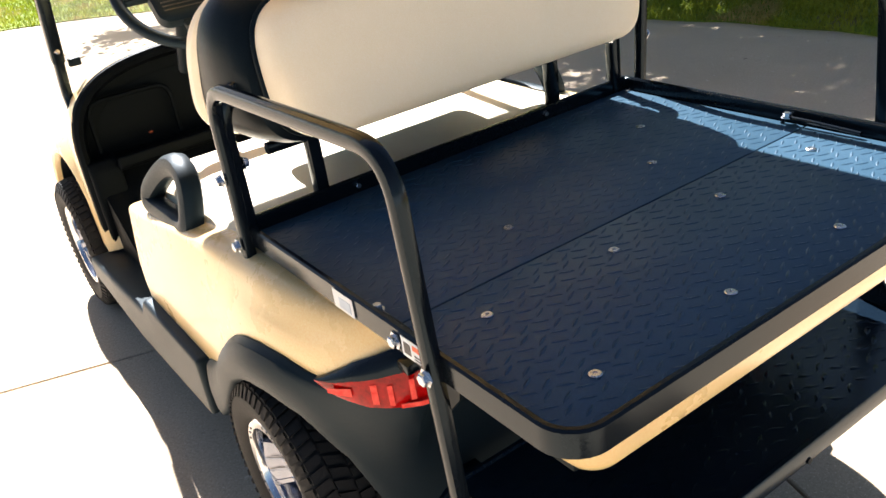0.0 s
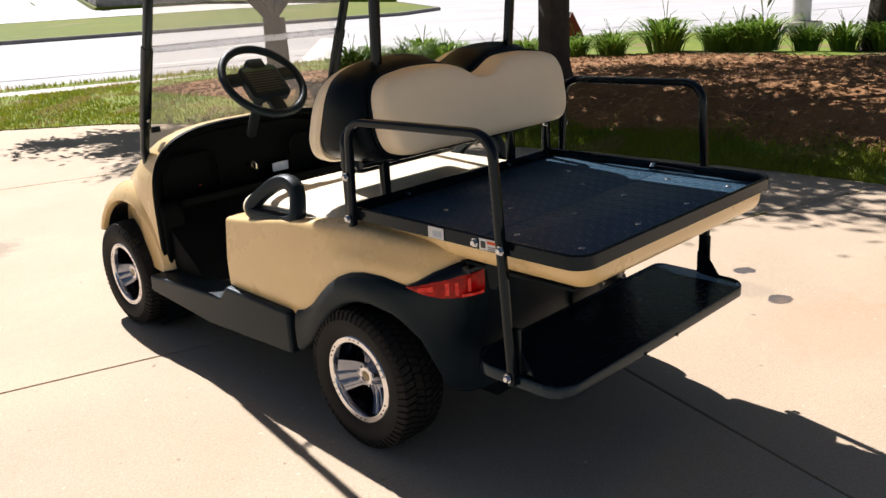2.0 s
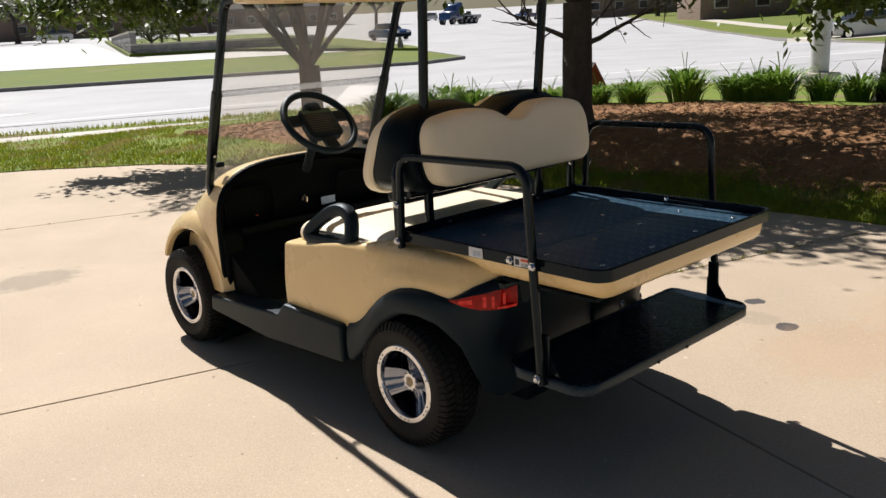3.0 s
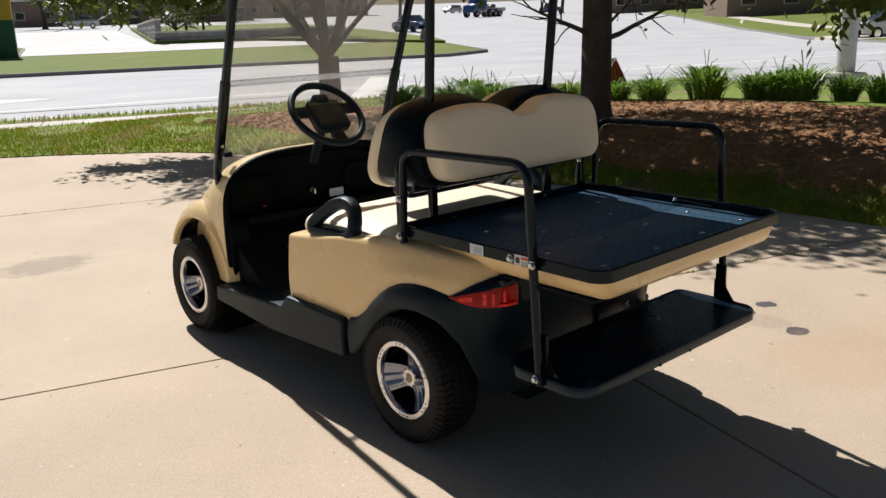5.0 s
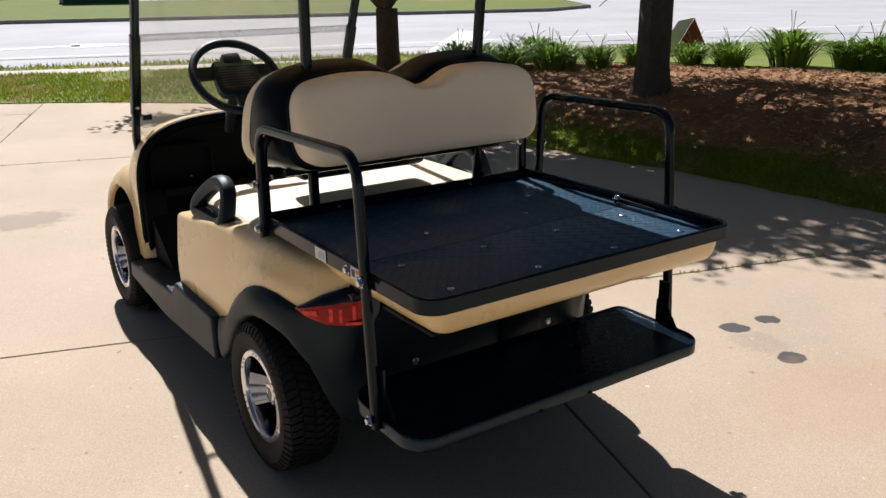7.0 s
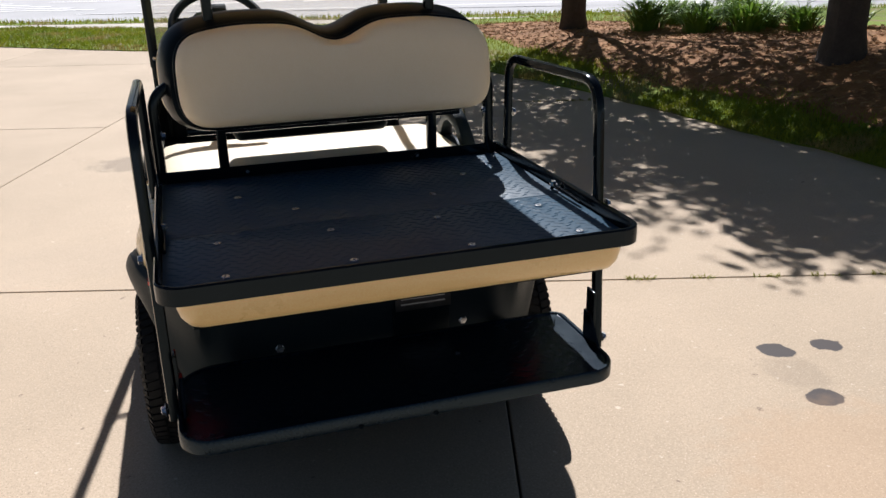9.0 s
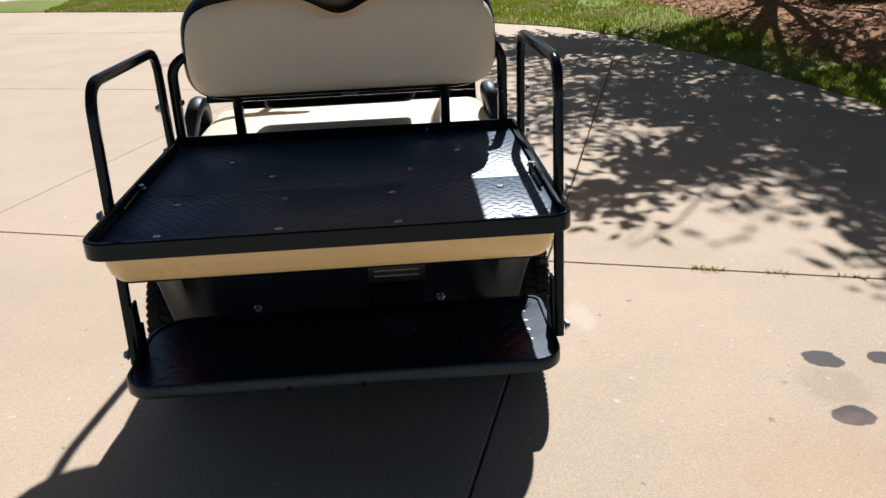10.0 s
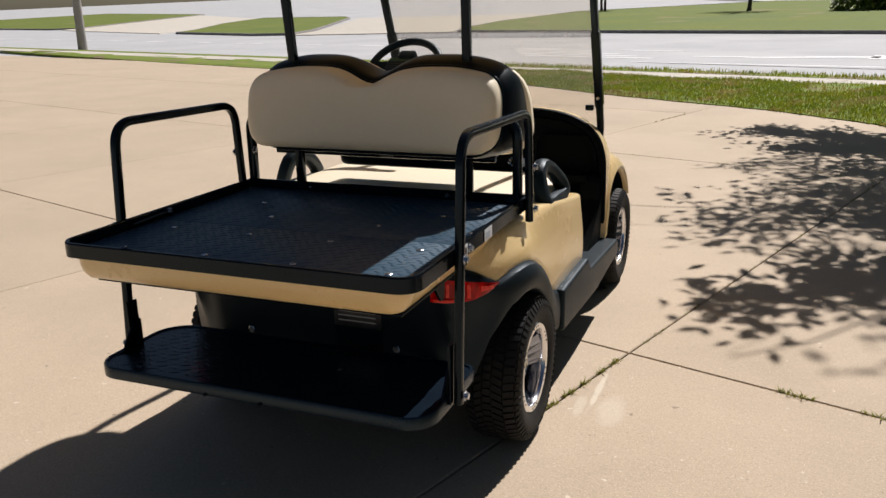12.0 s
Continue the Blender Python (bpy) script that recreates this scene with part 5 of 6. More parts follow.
def spoke_slab(a0, stations, w0, w1, depth):
    """A broad dished spoke from hub to lip: stations of (radius, x), widths w0 at the hub to w1 at the lip, with a raised lip along both sides and two grooves."""
    prof = ((-0.5, 0.0), (-0.5, 1.0), (-0.40, 1.0), (-0.385, 0.35), (-0.17, 0.35), (-0.155, 0.0), (-0.125, 0.0), (-0.11, 0.35), (0.11, 0.35), (0.125, 0.0), (0.155, 0.0), (0.17, 0.35), (0.385, 0.35), (0.40, 1.0), (0.5, 1.0), (0.5, 0.0), (0.5, -4.0), (-0.5, -4.0))
    r0, r1 = stations[0][0], stations[-1][0]
    rows = []
    for r, x in stations:
        w = w0 + (w1 - w0) * (r - r0) / (r1 - r0)
        rows.append([(x + depth * h, r * math.cos(a0) - u * w * math.sin(a0), r * math.sin(a0) + u * w * math.cos(a0)) for u, h in prof])
    return grid(rows, close_v=True, cap=True)


def make_wheel():
    w = part("wheel", lathe([(0.084, 0.150), (0.084, 0.143), (0.070, 0.139), (0.020, 0.134), (-0.03, 0.131), (-0.075, 0.140), (-0.08, 0.156)], 56), DARKCHROME, cart, "wheel with machined alloy rim and treaded black tyre")
    part("tyre", tyre_bm(), RUBBER, w, "black rubber tyre")
    part("tread", tread_bm(), RUBBER, w, smooth=False)
    part("rim_lip", lathe([(0.080, 0.155), (0.090, 0.154), (0.0935, 0.150), (0.0925, 0.133), (0.086, 0.129), (0.070, 0.129)], 56), CHROME, w, "polished alloy rim lip")
    part("back_plate", lathe([(-0.02, 0.0), (-0.02, 0.131)], 40), RIMDARK, w, "gloss black rim centre")
    part("brake_drum", lathe([(-0.02, 0.092), (0.0, 0.090), (0.004, 0.084), (0.004, 0.0)], 32), RIMDARK, w)
    for k in range(3):
        a = radians(193 + 120 * k)
        part("spoke", spoke_slab(a, ((0.028, 0.031), (0.052, 0.033), (0.070, 0.040), (0.100, 0.056), (0.124, 0.072), (0.134, 0.082)), 0.070, 0.122, 0.0035), BRUSHED, w, "broad machined spoke with two dark grooves")
        for u in (-0.14, 0.14):
            g = spoke_slab(a, ((0.055, 0.0338), (0.070, 0.0405), (0.100, 0.0565), (0.124, 0.0725)), 0.0025, 0.0042, 0.0003)
            side = [u * (0.062 + (0.103 - 0.062) * f) for f in (0.12, 0.9)]
            sk = Vector((0, -math.sin(a), math.cos(a)))
            for v in g.verts:
                r = v.co.y * math.cos(a) + v.co.z * math.sin(a)
                v.co += sk * (side[0] + (side[1] - side[0]) * (r - 0.055) / 0.069)
            part("spoke_groove", g, RIMDARK, w)
    for a in [radians(30 + 60 * k) for k in range(6)]:
        for d in (-9, 0, 9):
            b = lathe([(0.0, 0.0034), (0.003, 0.0034), (0.003, 0.0)], 8)
            aa = a + radians(d)
            moved(b, Matrix.Translation((0.0915, 0.1425 * math.cos(aa), 0.1425 * math.sin(aa))))
            part("rim_rivet", b, RIMDARK, w)
    hub = part("hub_cap", lathe([(0.02, 0.036), (0.050, 0.035), (0.058, 0.031), (0.059, 0.022), (0.056, 0.020), (0.056, 0.0)], 28), CHROME, w, "round bright hub cap")
    for k in range(10):
        aa = 2 * math.pi * k / 10
        b = box(0.030, 0.057, 0.032, 0.0385, -0.0045, 0.0045, 0.0015, 1)
        moved(b, Matrix.Rotation(aa, 4, "X"))
        part("cap_rib", b, CHROME, hub)
    part("cap_badge", lathe([(0.056, 0.0185), (0.0575, 0.0175), (0.0575, 0.0)], 20), BADGE, hub, "dull gold centre badge")
    for k in range(3):
        aa = radians(246 + 120 * k)
        b = lathe([(0.0, 0.007), (0.012, 0.007), (0.014, 0.004), (0.014, 0.0)], 8)
        moved(b, Matrix.Translation((0.004, 0.062 * math.cos(aa), 0.062 * math.sin(aa))))
        part("lug_nut", b, CHROME, w)
    for o in [w] + list(w.children_recursive):
        o.data.transform(Matrix.Scale(0.936, 4))
        for v in o.data.vertices:
            if v.co.x < 0:
                v.co.x *= 0.74
    return w


wheel = make_wheel()
WX, WZ = 0.489, 0.2345
wheel.matrix_local = pose(-WX - 0.008, 0.030, WZ, 0, 0, 180)
for x, y, turn, spin in ((-WX + 0.004, 1.672, 180, 6), (WX - 0.006, 0.028, 0, 178), (WX - 0.040, 1.668, 0, 170)):
    copy_thing(wheel, pose(x, y, WZ, spin, 0, turn))

# front seat and backrests
bm = bmesh.new()
OUT = [(rrect(-0.508, 0.486, 0.163, 0.756, (0.06, 0.06, 0.07, 0.07), 8, i), z) for i, z in ((0.02, 0.641), (0.004, 0.648), (0.0, 0.668), (0.004, 0.686), (0.014, 0.700), (0.030, 0.711), (0.058, 0.719), (0.10, 0.724), (0.16, 0.727), (0.22, 0.728))]
part("seat_cushion", slab_loft(OUT), VINYL, cart, "cream vinyl front bench seat cushion")


def back_outline(w, zb, zmid, hump, notch, rr, n=64, mid=0.008):
    """Two-humped backrest outline in x and z."""
    top, bot = [], []
    for k in range(n + 1):
        t = -math.cos(math.pi * k / n)
        x = w * t
        e = 1.0
        if abs(x) > w - rr:
            e = max(0.0, 1 - ((abs(x) - w + rr) / rr) ** 3.0) ** (1 / 3.0)
        h = hump - notch * math.exp(-(x / 0.085) ** 2) - 0.020 * smooth01((abs(x) - 0.24) / 0.2)
        top.append((x, zmid + (h - zmid) * e))
        bot.append((x, zmid + (zb - zmid) * e))
    return [(x + mid, z) for x, z in top + bot[-2:0:-1]]


def backrest(outline, ys, scales, tilt, zc, shift=0.0, soft=None):
    """Rings shrinking to the middle; soft is the outline that the inner rings ease into; tilt may change ring by ring."""
    rows = []
    tilts = tilt if isinstance(tilt, tuple) else (tilt,) * len(ys)
    for y, s, tl_ in zip(ys, scales, tilts):
        k = smooth01((1 - s) / 0.30) if soft else 0.0
        row = [(x * s, (z + (z2 - z) * k - zc) * s ** (1.9 - 0.9 * k)) for (x, z), (_, z2) in zip(outline, soft or outline)]
        rows.append([(x, y + shift + dz * tl_, zc + dz) for x, dz in row])
    return grid(rows, close_v=True, cap=True)


rear_o = back_outline(0.431, 0.905, 1.02, 1.158, 0.052, 0.095, mid=0.020)
part("rear_backrest", backrest(rear_o, (0.104, 0.064, 0.044, 0.033, 0.026, 0.021, 0.0175, 0.0150, 0.0135, 0.0125, 0.0118, 0.0114, 0.0112), (1.0, 1.0, 0.988, 0.965, 0.93, 0.88, 0.80, 0.68, 0.54, 0.40, 0.26, 0.12, 0.02), 0.16, 1.02, -0.045, back_outline(0.431, 0.905, 1.02, 1.135, 0.0, 0.095, mid=0.020)), VINYL, cart, "cream vinyl rear backrest with a dip in its top edge")
part("backrest_piping", sweep([(x * 1.004, 0.063 + (z - 1.02) * 0.16, 1.02 + (z - 1.02) * 1.01) for x, z in rear_o], ring(0.0055, 8), (0, 1, 0), closed=True), SHELLP, cart)
shell_o = back_outline(0.466, 0.868, 1.00, 1.190, 0.055, 0.15)
part("backrest_shell", backrest(shell_o, (0.074, 0.074, 0.081, 0.11, 0.16, 0.225, 0.272, 0.285), (0.8, 0.90, 0.935, 0.965, 0.99, 1.0, 0.985, 0.9), (0.17, 0.17, 0.17, 0.12, 0.0, -0.20, -0.33, -0.34), 1.00), SHELLP, cart, "black moulded backrest shell")
front_o = back_outline(0.470, 0.850, 0.99, 1.180, 0.055, 0.17)
part("front_backrest", backrest(front_o, (0.250, 0.262, 0.292, 0.312, 0.322, 0.330, 0.334, 0.336, 0.337), (0.98, 1.0, 0.995, 0.97, 0.93, 0.8, 0.55, 0.3, 0.05), -0.36, 0.99, 0.018), VINYL, cart, "cream vinyl front backrest")
part("backrest_bar", sweep(fillet([(-0.40, 0.15, 0.868), (0.40, 0.15, 0.868)], 0.01), rsq(0.022, 0.022), (0, 1, 0)), STEELB, cart)
part("backrest_foot", box(-0.265, 0.225, 0.33, 0.450, 0.786, 0.88, 0.032, 4), SHELLP, cart, "black moulded foot of the front backrest")
part("bar_plate", box(0.0, 0.05, 0.134, 0.1385, 0.860, 0.876, 0.001), GREYM, cart)

# posts that carry the backrest and the rear of the roof
for s in (-1, 1):
    part("roof_post", sweep(fillet([(s * 0.31, 0.145, 0.70), (s * 0.31, 0.145, 1.17), (s * 0.318, 0.111, 1.58)], 0.2), rsq(0.028, 0.028), (1, 0, 0)), STEELB, cart, "black square steel roof post")
    hexbolt(cart, (s * 0.31, 0.128, 0.752), (0, -1, 0), 0.008)
    hexbolt(cart, (s * 0.25, 0.108, 0.752), (0, -1, 0), 0.006)
    # hoop that ties the backrest to the side rail
    part("backrest_hoop", sweep(fillet([(s * 0.482, 0.115, 0.70), (s * 0.482, 0.115, 0.98), (s * 0.40, 0.135, 1.02)], 0.07), rsq(0.028, 0.028), (0, 1, 0)), STEELB, cart, "black steel backrest tube")
    # side rail
    rx = -0.507 if s < 0 else 0.531
    rail = part("side_rail", sweep(fillet([(rx, 0.080, 0.695), (rx, 0.062, 1.030), (rx, -0.500, 1.040), (rx, -0.545, 0.372)], 0.075, 9), rsq(0.0235, 0.0255, 0.008), (1, 0, 0)), STEELB, cart, "black tubular steel grab rail")
    for y, z in ((-0.530, 0.748), (-0.541, 0.395), (0.080, 0.735), (0.075, 0.865)):
        hexbolt(rail, (rx + s * 0.016, y, z), (s, 0, 0), 0.0095)
    hexbolt(rail, (s * 0.468, 0.105, 0.872), (-s, 0, 0), 0.009)
    # lower sleeve and gusset on the foot step
    part("rail_sleeve", box(min(rx - s * 0.014, rx - s * 0.021), max(rx - s * 0.014, rx - s * 0.021), -0.562, -0.520, 0.37, 0.53, 0.002), STEELB, rail)
    a, b = sorted((rx - s * 0.021, rx - s * 0.027))
    part("gusset", extrude([(-0.52, 0.375), (-0.52, 0.47), (-0.55, 0.47), (-0.60, 0.40), (-0.66, 0.39), (-0.66, 0.375)], "x", a, b), STEELB, rail)
    # D-shaped hip grip beside the front seat
    gx = CX + s * 0.514
    loop_ = ((0.48, 0.675), (0.572, 0.672), (0.614, 0.684), (0.598, 0.714), (0.540, 0.757), (0.480, 0.789), (0.422, 0.800), (0.374, 0.782), (0.354, 0.735), (0.356, 0.692), (0.40, 0.676))
    pts = spline([(gx - s * 0.27 * max(0.0, z - 0.69), y, z) for y, z in loop_], 6)
    grip = part("hip_grip", sweep(pts, rsq(0.050, 0.050, 0.018), (1, 0, 0), closed=True), BLACKP, cart, "black moulded plastic hip restraint loop")
    part("grip_base", box(gx - 0.024, gx + 0.024, 0.385, 0.600, 0.652, 0.684, 0.010, 3), BLACKP, grip)

# cargo bed
BX0, BX1, BY0, BY1 = -0.500, 0.519, -0.768, 0.118
bed = new("cargo_bed")
bed.parent = cart
tagged(bed, "black steel cargo bed with a diamond-pattern rubber mat")
RS = (0.055, 0.055, 0.012, 0.012)
lv = [(rrect(BX0, BX1, BY0, BY1, RS, 7, i), z) for i, z in ((0.012, 0.731), (0.0, 0.729), (0.0, 0.764), (0.003, 0.7675), (0.009, 0.7675), (0.012, 0.764), (0.012, 0.732), (0.05, 0.732))]
bm = slab_loft(lv)
part("bed_tray", bm, STEELB, bed, "black steel tray with raised rim")
for y0, y1 in ((-0.378, 0.104), (-0.754, -0.382)):
    r4 = (0.045, 0.045, 0.003, 0.003) if y0 < -0.5 else 0.004
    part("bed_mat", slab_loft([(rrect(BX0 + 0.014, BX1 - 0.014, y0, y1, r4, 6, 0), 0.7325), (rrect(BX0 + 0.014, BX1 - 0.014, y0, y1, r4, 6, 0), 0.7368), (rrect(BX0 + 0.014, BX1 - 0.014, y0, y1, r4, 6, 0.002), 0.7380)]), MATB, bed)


def lugs(x0, x1, y0, y1, z, pitch, length, wide, high, keep=lambda x, y: True):
    """Raised tread lugs, turned this way and that by rows."""
    b = bmesh.new()
    j = 0
    y = y0 + pitch / 2
    while y < y1 - pitch / 2:
        i = 0
        x = x0 + pitch / 2 + (pitch / 2 if j % 2 else 0)
        while x < x1 - pitch / 2:
            if keep(x, y):
                a = radians(28 if (i + j) % 2 else -28) if j % 2 == 0 else radians(-28 if (i + j) % 2 else 28)
                c, s_ = math.cos(a), math.sin(a)
                def q(u, v, h):
                    return b.verts.new((x + c * u - s_ * v, y + s_ * u + c * v, z + h))
                L_, W_ = length / 2, wide / 2
                base = [q(-L_, 0, 0), q(-L_ * 0.3, -W_, 0), q(L_ * 0.3, -W_, 0), q(L_, 0, 0), q(L_ * 0.3, W_, 0), q(-L_ * 0.3, W_, 0)]
                t0, t1 = q(-L_ * 0.6, 0, high), q(L_ * 0.6, 0, high)
                for f in ((base[0], base[1], t0), (base[1], base[2], t1, t0), (base[2], base[3], t1), (base[3], base[4], t1), (base[4], base[5], t0, t1), (base[5], base[0], t0)):
                    b.faces.new(f)
            x += pitch
            i += 1
        y += pitch * 0.62
        j += 1
    return b


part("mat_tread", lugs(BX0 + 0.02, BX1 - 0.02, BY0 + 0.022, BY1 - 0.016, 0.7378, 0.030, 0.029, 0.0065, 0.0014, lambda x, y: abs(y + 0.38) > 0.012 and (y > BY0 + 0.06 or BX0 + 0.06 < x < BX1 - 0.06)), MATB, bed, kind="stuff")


def screw(x, y, r=0.0095):
    b = bmesh.new()
    rows = [[(x + q * math.cos(2 * math.pi * k / 12), y + q * math.sin(2 * math.pi * k / 12), z) for k in range(12)] for q, z in ((r, 0.7385), (r, 0.7405), (r * 0.8, 0.7415), (r * 0.35, 0.7415), (r * 0.3, 0.7400))]
    grid(rows, close_v=True, cap=True, bm=b)
    part("mat_screw", b, ZINC, bed, "bright countersunk screw", smooth=False)


for y, xs in ((-0.668, (-0.366, -0.106, 0.153, 0.41)), (-0.459, (-0.370, -0.116, 0.140, 0.40)), (-0.265, (-0.169, 0.188)), (-0.112, (0.324, -0.297))):
    for x in xs:
        screw(x, y)
for x in (-0.485, 0.497):
    screw(x, 0.088, 0.007)
# tie-down loops by the rail
for s in (-1, 1):
    b = sweep(fillet([(s * 0.487 + 0.006, -0.335, 0.738), (s * 0.487 + 0.006, -0.340, 0.752), (s * 0.487 + 0.006, -0.40, 0.752), (s * 0.487 + 0.006, -0.50, 0.748)], 0.008), ring(0.0045, 8), (1, 0, 0))
    part("latch_rod", b, STEELB, bed)
    hexbolt(bed, (s * 0.487 + 0.006, -0.345, 0.752), (0, 0, 1), 0.008)
# seat cushion folded under the bed
lv = [(rrect(BX0 + 0.028, BX1 - 0.028, BY0 + 0.004, BY1, (0.06, 0.06, 0.03, 0.03), 7, i), z) for i, z in ((0.004, 0.7285), (0.006, 0.705), (0.012, 0.685), (0.024, 0.670), (0.045, 0.662), (0.10, 0.660))]
part("folded_seat", slab_loft(lv), BEIGE, bed, "beige underside of the folded rear seat")
part("seat_pan", box(-0.44, 0.455, -0.70, 0.10, 0.648, 0.6585, 0.004), SHELLP, bed, "black underside of the folded seat")
part("bed_frame_bar", box(-0.46, 0.47, -0.36, -0.33, 0.630, 0.647, 0.003), STEELB, bed)
for s in (-1, 1):
    a, b = sorted((s * 0.500, s * 0.507))
    part("bed_strap", extrude([(-0.40, 0.728), (-0.49, 0.728), (-0.475, 0.64), (-0.44, 0.60), (-0.42, 0.60)], "x", a - 0.06 * s, b - 0.06 * s), SHELLP, bed, "black steel bracket")
    hexbolt(bed, ((-0.5005 if s < 0 else 0.5195), -0.422, 0.745), (s, 0, 0), 0.0095)
    xs = -0.5015 if s < 0 else 0.5205
    def tag(y0, y1, z0, z1, m, lift, name, parent, label=""):
        return part(name, box(min(xs, xs + s * lift), max(xs, xs + s * lift), y0, y1, z0, z1), m, parent, label, smooth=False)
    st = tag(-0.508, -0.440, 0.731, 0.762, PAPER, 0.0012, "warning_sticker", bed, "white warning sticker with orange bar")
    tag(-0.503, -0.468, 0.750, 0.758, INKO, 0.0018, "orange_bar", st)
    tag(-0.462, -0.446, 0.737, 0.755, INKK, 0.0018, "dark_mark", st)
    for z in (0.741, 0.736, 0.731):
        tag(-0.502, -0.470, z, z + 0.0018, INKK, 0.0018, "print_line", st)
    st = tag(-0.308, -0.248, 0.731, 0.763, PAPER, 0.0012, "maker_sticker", bed, "small white and grey sticker")
    tag(-0.300, -0.266, 0.736, 0.754, INKB, 0.0018, "grey_patch", st)

# foot step
step = new("foot_step")
step.parent = cart
tagged(step, "black diamond-plate foot step at the rear")
SX0, SX1, SY0, SY1 = -0.500, 0.515, -0.708, -0.36
RS = (0.075, 0.075, 0.035, 0.10)
part("step_plate", slab_loft([(rrect(SX0, SX1, SY0, SY1, RS, 8, i), z) for i, z in ((0.006, 0.362), (0.0, 0.365), (0.0, 0.394), (0.003, 0.398), (0.010, 0.398), (0.014, 0.394))]), PLATEB, step, "glossy black steel tread plate")
part("plate_tread", lugs(SX0 + 0.03, SX1 - 0.03, SY0 + 0.02, SY1 - 0.01, 0.394, 0.040, 0.033, 0.009, 0.0014, lambda x, y: (y > SY0 + 0.07 or SX0 + 0.08 < x < SX1 - 0.08)), PLATEB, step, kind="stuff")
for x in (-0.12, 0.05):
    b = lathe([(0, 0.006), (0.002, 0.006), (0.002, 0)], 10)
    moved(b, pose(x, SY0 - 0.0005, 0.368, 0, 0, -90))
    part("edge_rivet", b, SHELLP, step)
for x in (-0.44, 0.46):
    part("step_arm", box(x * 0.8 - 0.02, x * 0.8 + 0.02, -0.60, 0.0, 0.325, 0.362, 0.004), STEELB, step)

# rear apron details
for x in (-0.244, 0.250):
    hexbolt(cart, (x, -0.300, 0.388), (0, -1, 0), 0.012, 0.012)
part("apron_recess", box(0.055, 0.21, -0.322, -0.300, 0.36, 0.60, 0.01), SHELLP, cart)
pl = part("serial_plate", box(0.060, 0.212, -0.3255, -0.323, 0.446, 0.512, 0.002), GREYM, cart, "small printed metal plate")
for z in (0.463, 0.478, 0.492):
    part("print_line", box(0.075, 0.195, -0.3268, -0.3258, z, z + 0.0035), INKW, pl, smooth=False)
part("strap", box(0.243, 0.262, -0.303, -0.299, 0.40, 0.62, 0.002), GREYM, cart)

# tail lamps round the rear corners
for s in (-1, 1):
    def lamp_point(t, v, out):
        """t along the corner from the side tip to the back, v up."""
        i = t * (len(CORNER) - 1)
        k = min(int(i), len(CORNER) - 2)
        f = i - k
        x, y, nx, ny = (CORNER[k][j] * (1 - f) + CORNER[k + 1][j] * f for j in range(4))
        lo = lerps(t, [(0, 0.577), (0.2, 0.562), (0.45, 0.551), (0.75, 0.552), (1, 0.560)])
        hi = lerps(t, [(0, 0.580), (0.12, 0.596), (0.35, 0.628), (0.65, 0.655), (1, 0.670)])
        return (-s * (x + nx * out), y + ny * out, lo + (hi - lo) * v)
    CORNER = [p for p in LINE if -0.540 < p[0] < -0.380 and p[1] < -0.165]
    rows = []
    for k in range(19):
        t = k / 18
        row = []
        for v in (0, 0.04, 0.15, 0.35, 0.5, 0.66):
            bulge = 0.026 * math.sin(math.pi * min(0.80, 0.06 + 0.9 * t)) ** 0.5 * (1 - (2 * v - 0.8) ** 4 * 0.35)
            row.append(lamp_point(t, v, 0.004 if v == 0 else bulge))
        rows.append(row)
    lamp = part("tail_lamp", grid(rows), REDLENS, cart, "red tail lamp lens with dark top")
    lamp.location.x = CX
    rows = []
    for k in range(19):
        t = k / 18
        row = []
        for v in (0.66, 0.74, 0.84, 0.95, 1.0):
            bulge = 0.026 * math.sin(math.pi * min(0.80, 0.06 + 0.9 * t)) ** 0.5 * (1 - (2 * v - 0.8) ** 4 * 0.35)
            row.append(lamp_point(t, v, 0.004 if v == 1.0 else bulge))
        rows.append(row)
    part("lamp_hood", grid(rows), STEELB, lamp, "dark tinted lamp top")
    for t0, t1, v0, v1 in ((0.16, 0.34, 0.26, 0.50), (0.48, 0.53, 0.14, 0.56), (0.60, 0.64, 0.12, 0.50), (0.76, 0.80, 0.20, 0.56), (0.68, 0.97, 0.06, 0.14)):
        rows = [[lamp_point(t0 + (t1 - t0) * a, v0 + (v1 - v0) * b_, 0.0275) for b_ in (0, 0.5, 1)] for a in (0, 0.5, 1)]
        part("lamp_reflector", grid(rows), REDLITE, lamp)

# roof, front posts and windscreen
lv = [(rrect(-0.575, 0.517, -0.08, 1.07, (0.1, 0.1, 0.1, 0.2), 8, i), z) for i, z in ((0.06, 1.585), (0.012, 1.577), (0.0, 1.581), (0.0, 1.615), (0.02, 1.640), (0.10, 1.660), (0.3, 1.667))]
roof = part("roof", slab_loft(lv), BEIGE, cart, "beige moulded roof canopy")
part("roof_gutter", box(-0.45, 0.45, 0.04, 0.07, 1.555, 1.577, 0.006), BEIGE, roof)


def wind(z, x):
    """A point in the windscreen's plane."""
    return (x, lerps(z, [(0.80, 1.462), (1.60, 1.142)]), z)


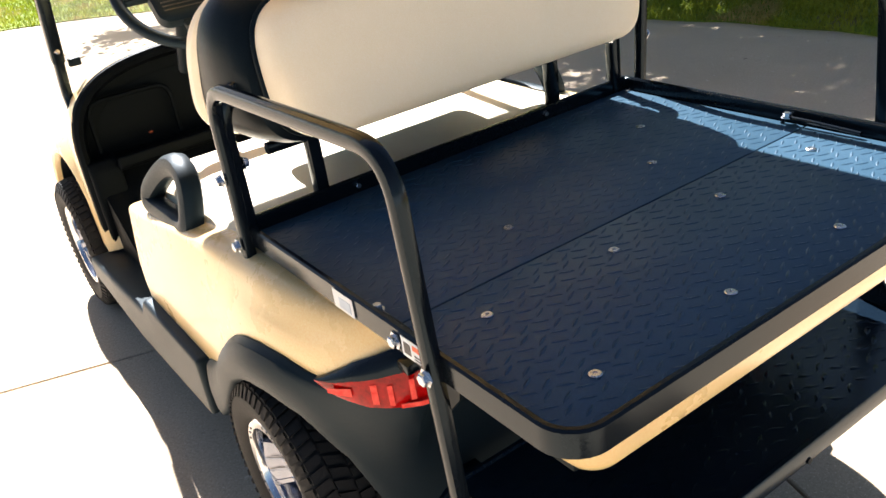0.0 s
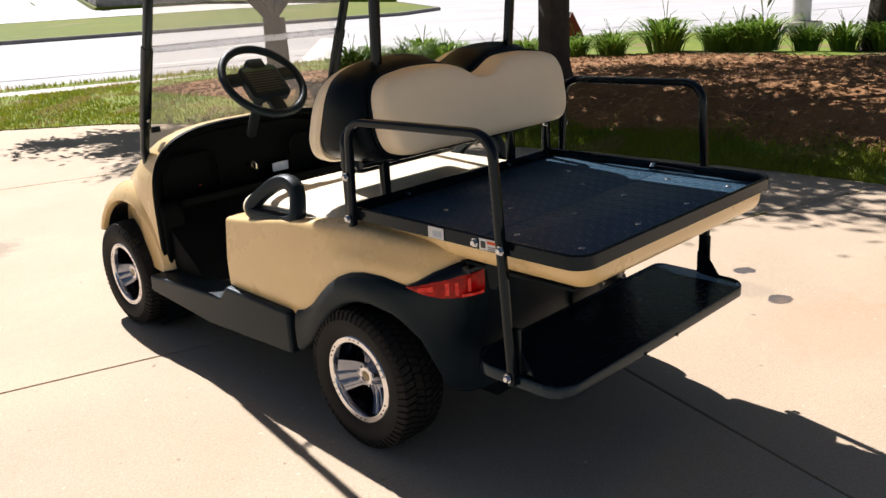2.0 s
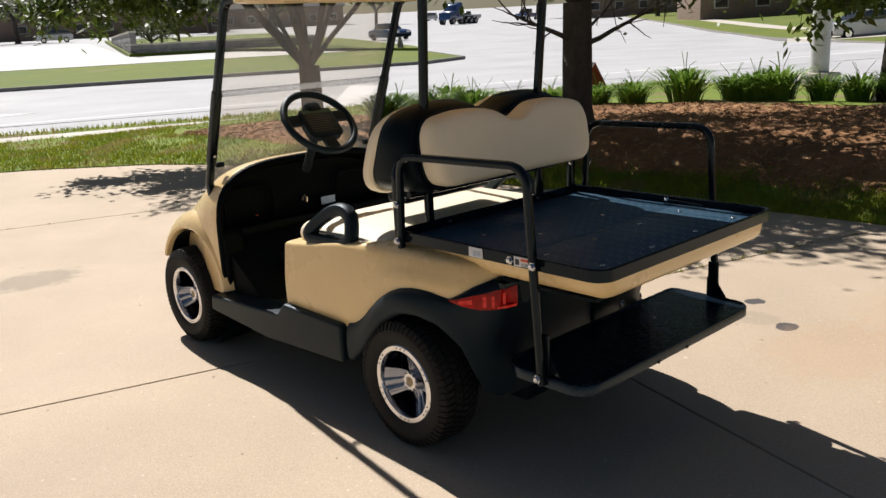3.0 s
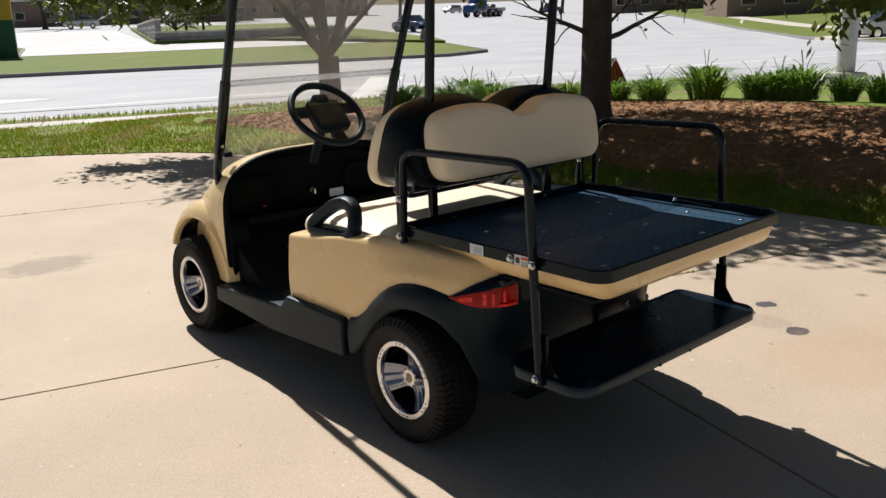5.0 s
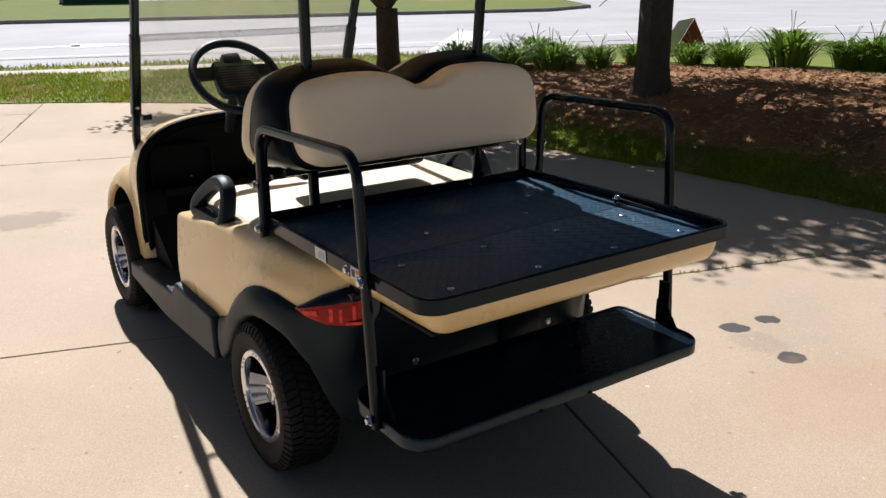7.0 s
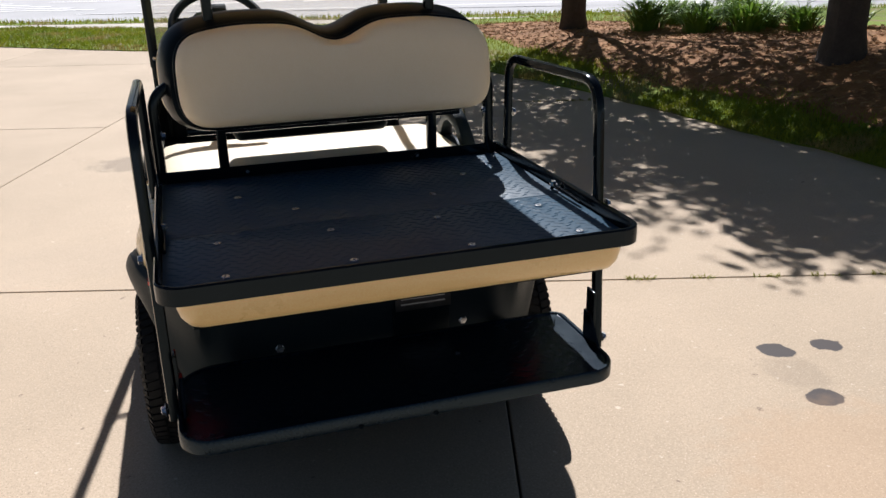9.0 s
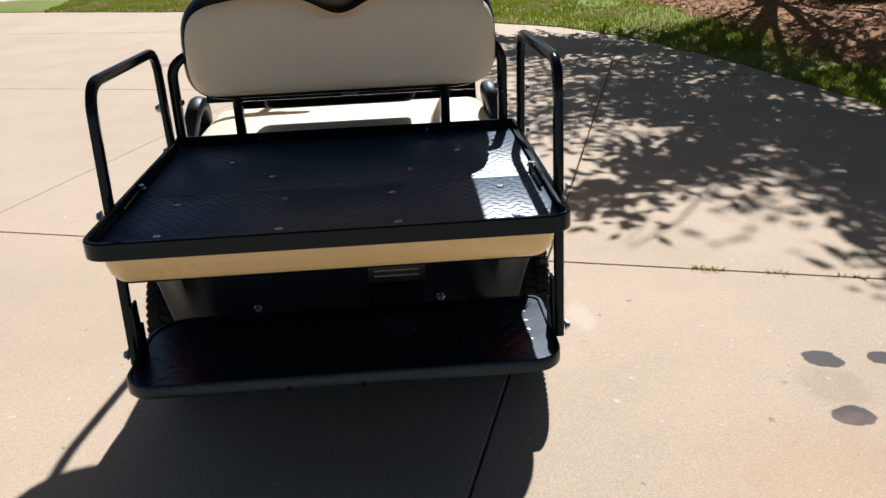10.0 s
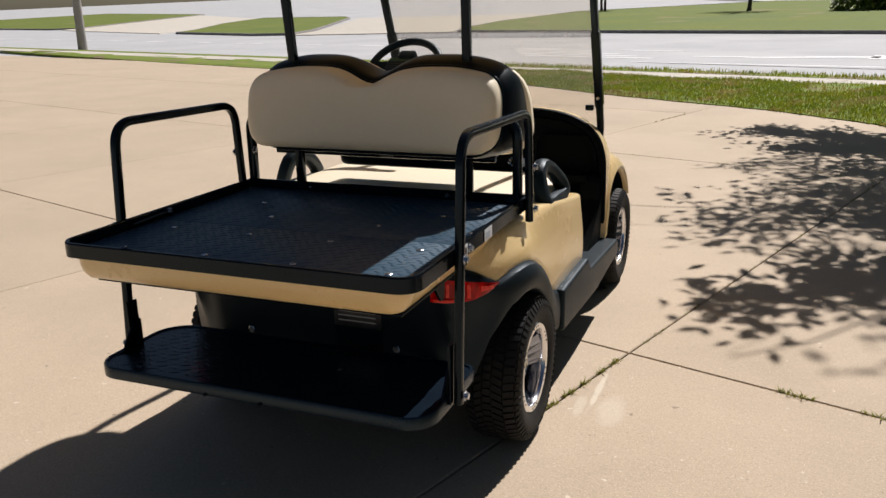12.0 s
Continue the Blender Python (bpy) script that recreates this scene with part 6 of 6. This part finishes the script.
for s in (-1, 1):
    px = -0.488 if s < 0 else 0.463
    post = part("front_post", sweep(fillet([(px, 1.448, 0.73), (px, 1.462, 0.80), (px, 1.146, 1.590), (px, 0.92, 1.610)], 0.08), rsq(0.030, 0.034), (1, 0, 0)), STEELB, cart, "black square steel windscreen post")
    part("post_sleeve", sweep([wind(0.90, px), wind(1.22, px)], rsq(0.037, 0.040), (1, 0, 0)), STEELB, post)
    cx = px - s * 0.045
    clip = part("screen_clip", box(cx - 0.018, cx + 0.018, -0.012, 0.012, -0.012, 0.012, 0.003), SHELLP, post, "black rubber screen clip")
    clip.location = (0, wind(0.885, 0)[1], 0.885)
    hexbolt(post, (px, wind(0.93, 0)[1] - 0.022, 0.93), (0, -1, 0.4), 0.006)
screen = new("windscreen")
screen.parent = cart
tagged(screen, "clear folding acrylic windscreen in two panes")


def pane(name, z0, z1):
    b = bmesh.new()
    for o in (0.0, 0.004):
        b.faces.new([b.verts.new((x, wind(z, x)[1] + 0.02 + o, z)) for x, z in ((-0.475, z0), (0.45, z0), (0.45, z1), (-0.475, z1))])
    p = part(name, b, ACRYL, screen, "clear acrylic sheet", smooth=False)
    p.visible_shadow = False
    return p


pane("lower_pane", 0.80, 1.205)
pane("upper_pane", 1.215, 1.57)
part("fold_strip", box(-0.475, 0.45, wind(1.21, 0)[1] + 0.012, wind(1.21, 0)[1] + 0.022, 1.196, 1.224, 0.002), MILKY, screen, "milky plastic hinge strip")

# steering wheel
sw = new("steering_wheel")
sw.parent = cart
sw.matrix_local = Matrix.Translation((-0.245, 0.885, 1.082)) @ Vector((0, -0.71, 0.70)).to_track_quat("Z", "Y").to_matrix().to_4x4()
tagged(sw, "black plastic steering wheel with printed hub panel")
part("wheel_rim", sweep([(0.159 * math.cos(2 * math.pi * k / 48), 0.159 * math.sin(2 * math.pi * k / 48), 0) for k in range(48)], ring(0.0155, 10), (0, 0, 1), closed=True), BLACKP, sw)
hub = part("hub_panel", slab_loft([(rrect(-0.085, 0.085, -0.085, 0.07, 0.03, 6, i), z) for i, z in ((0.02, -0.03), (0, -0.02), (0, 0.006), (0.006, 0.012), (0.02, 0.015))]), BLACKP, sw)
for x0, x1, y0, y1 in ((-0.165, -0.06, 0.0, 0.05), (0.06, 0.165, 0.0, 0.05), (-0.03, 0.03, -0.165, -0.06)):
    part("wheel_spoke", box(x0, x1, y0, y1, -0.018, 0.004, 0.006), BLACKP, sw)
part("green_band", box(-0.072, 0.072, 0.038, 0.056, 0.0152, 0.0162), INKG, hub, smooth=False)
for k in range(8):
    part("print_line", box(-0.068, 0.045 + 0.02 * ((k * 7) % 3) / 2, 0.026 - 0.012 * k, 0.0295 - 0.012 * k, 0.0152, 0.0160), INKD, hub, smooth=False)
part("column_cover", box(-0.035, 0.035, 0.05, 0.095, -0.03, 0.022, 0.01), BLACKP, sw)
part("steering_column", sweep([(0, 0, -0.02), (0, -0.06, -0.25)], ring(0.019, 12), (1, 0, 0)), SHELLP, sw)

# ---- driveway slabs ----
for s_ in SLABS:
    part("slab", slab(*s_), CONCRETE, drive, smooth=False)
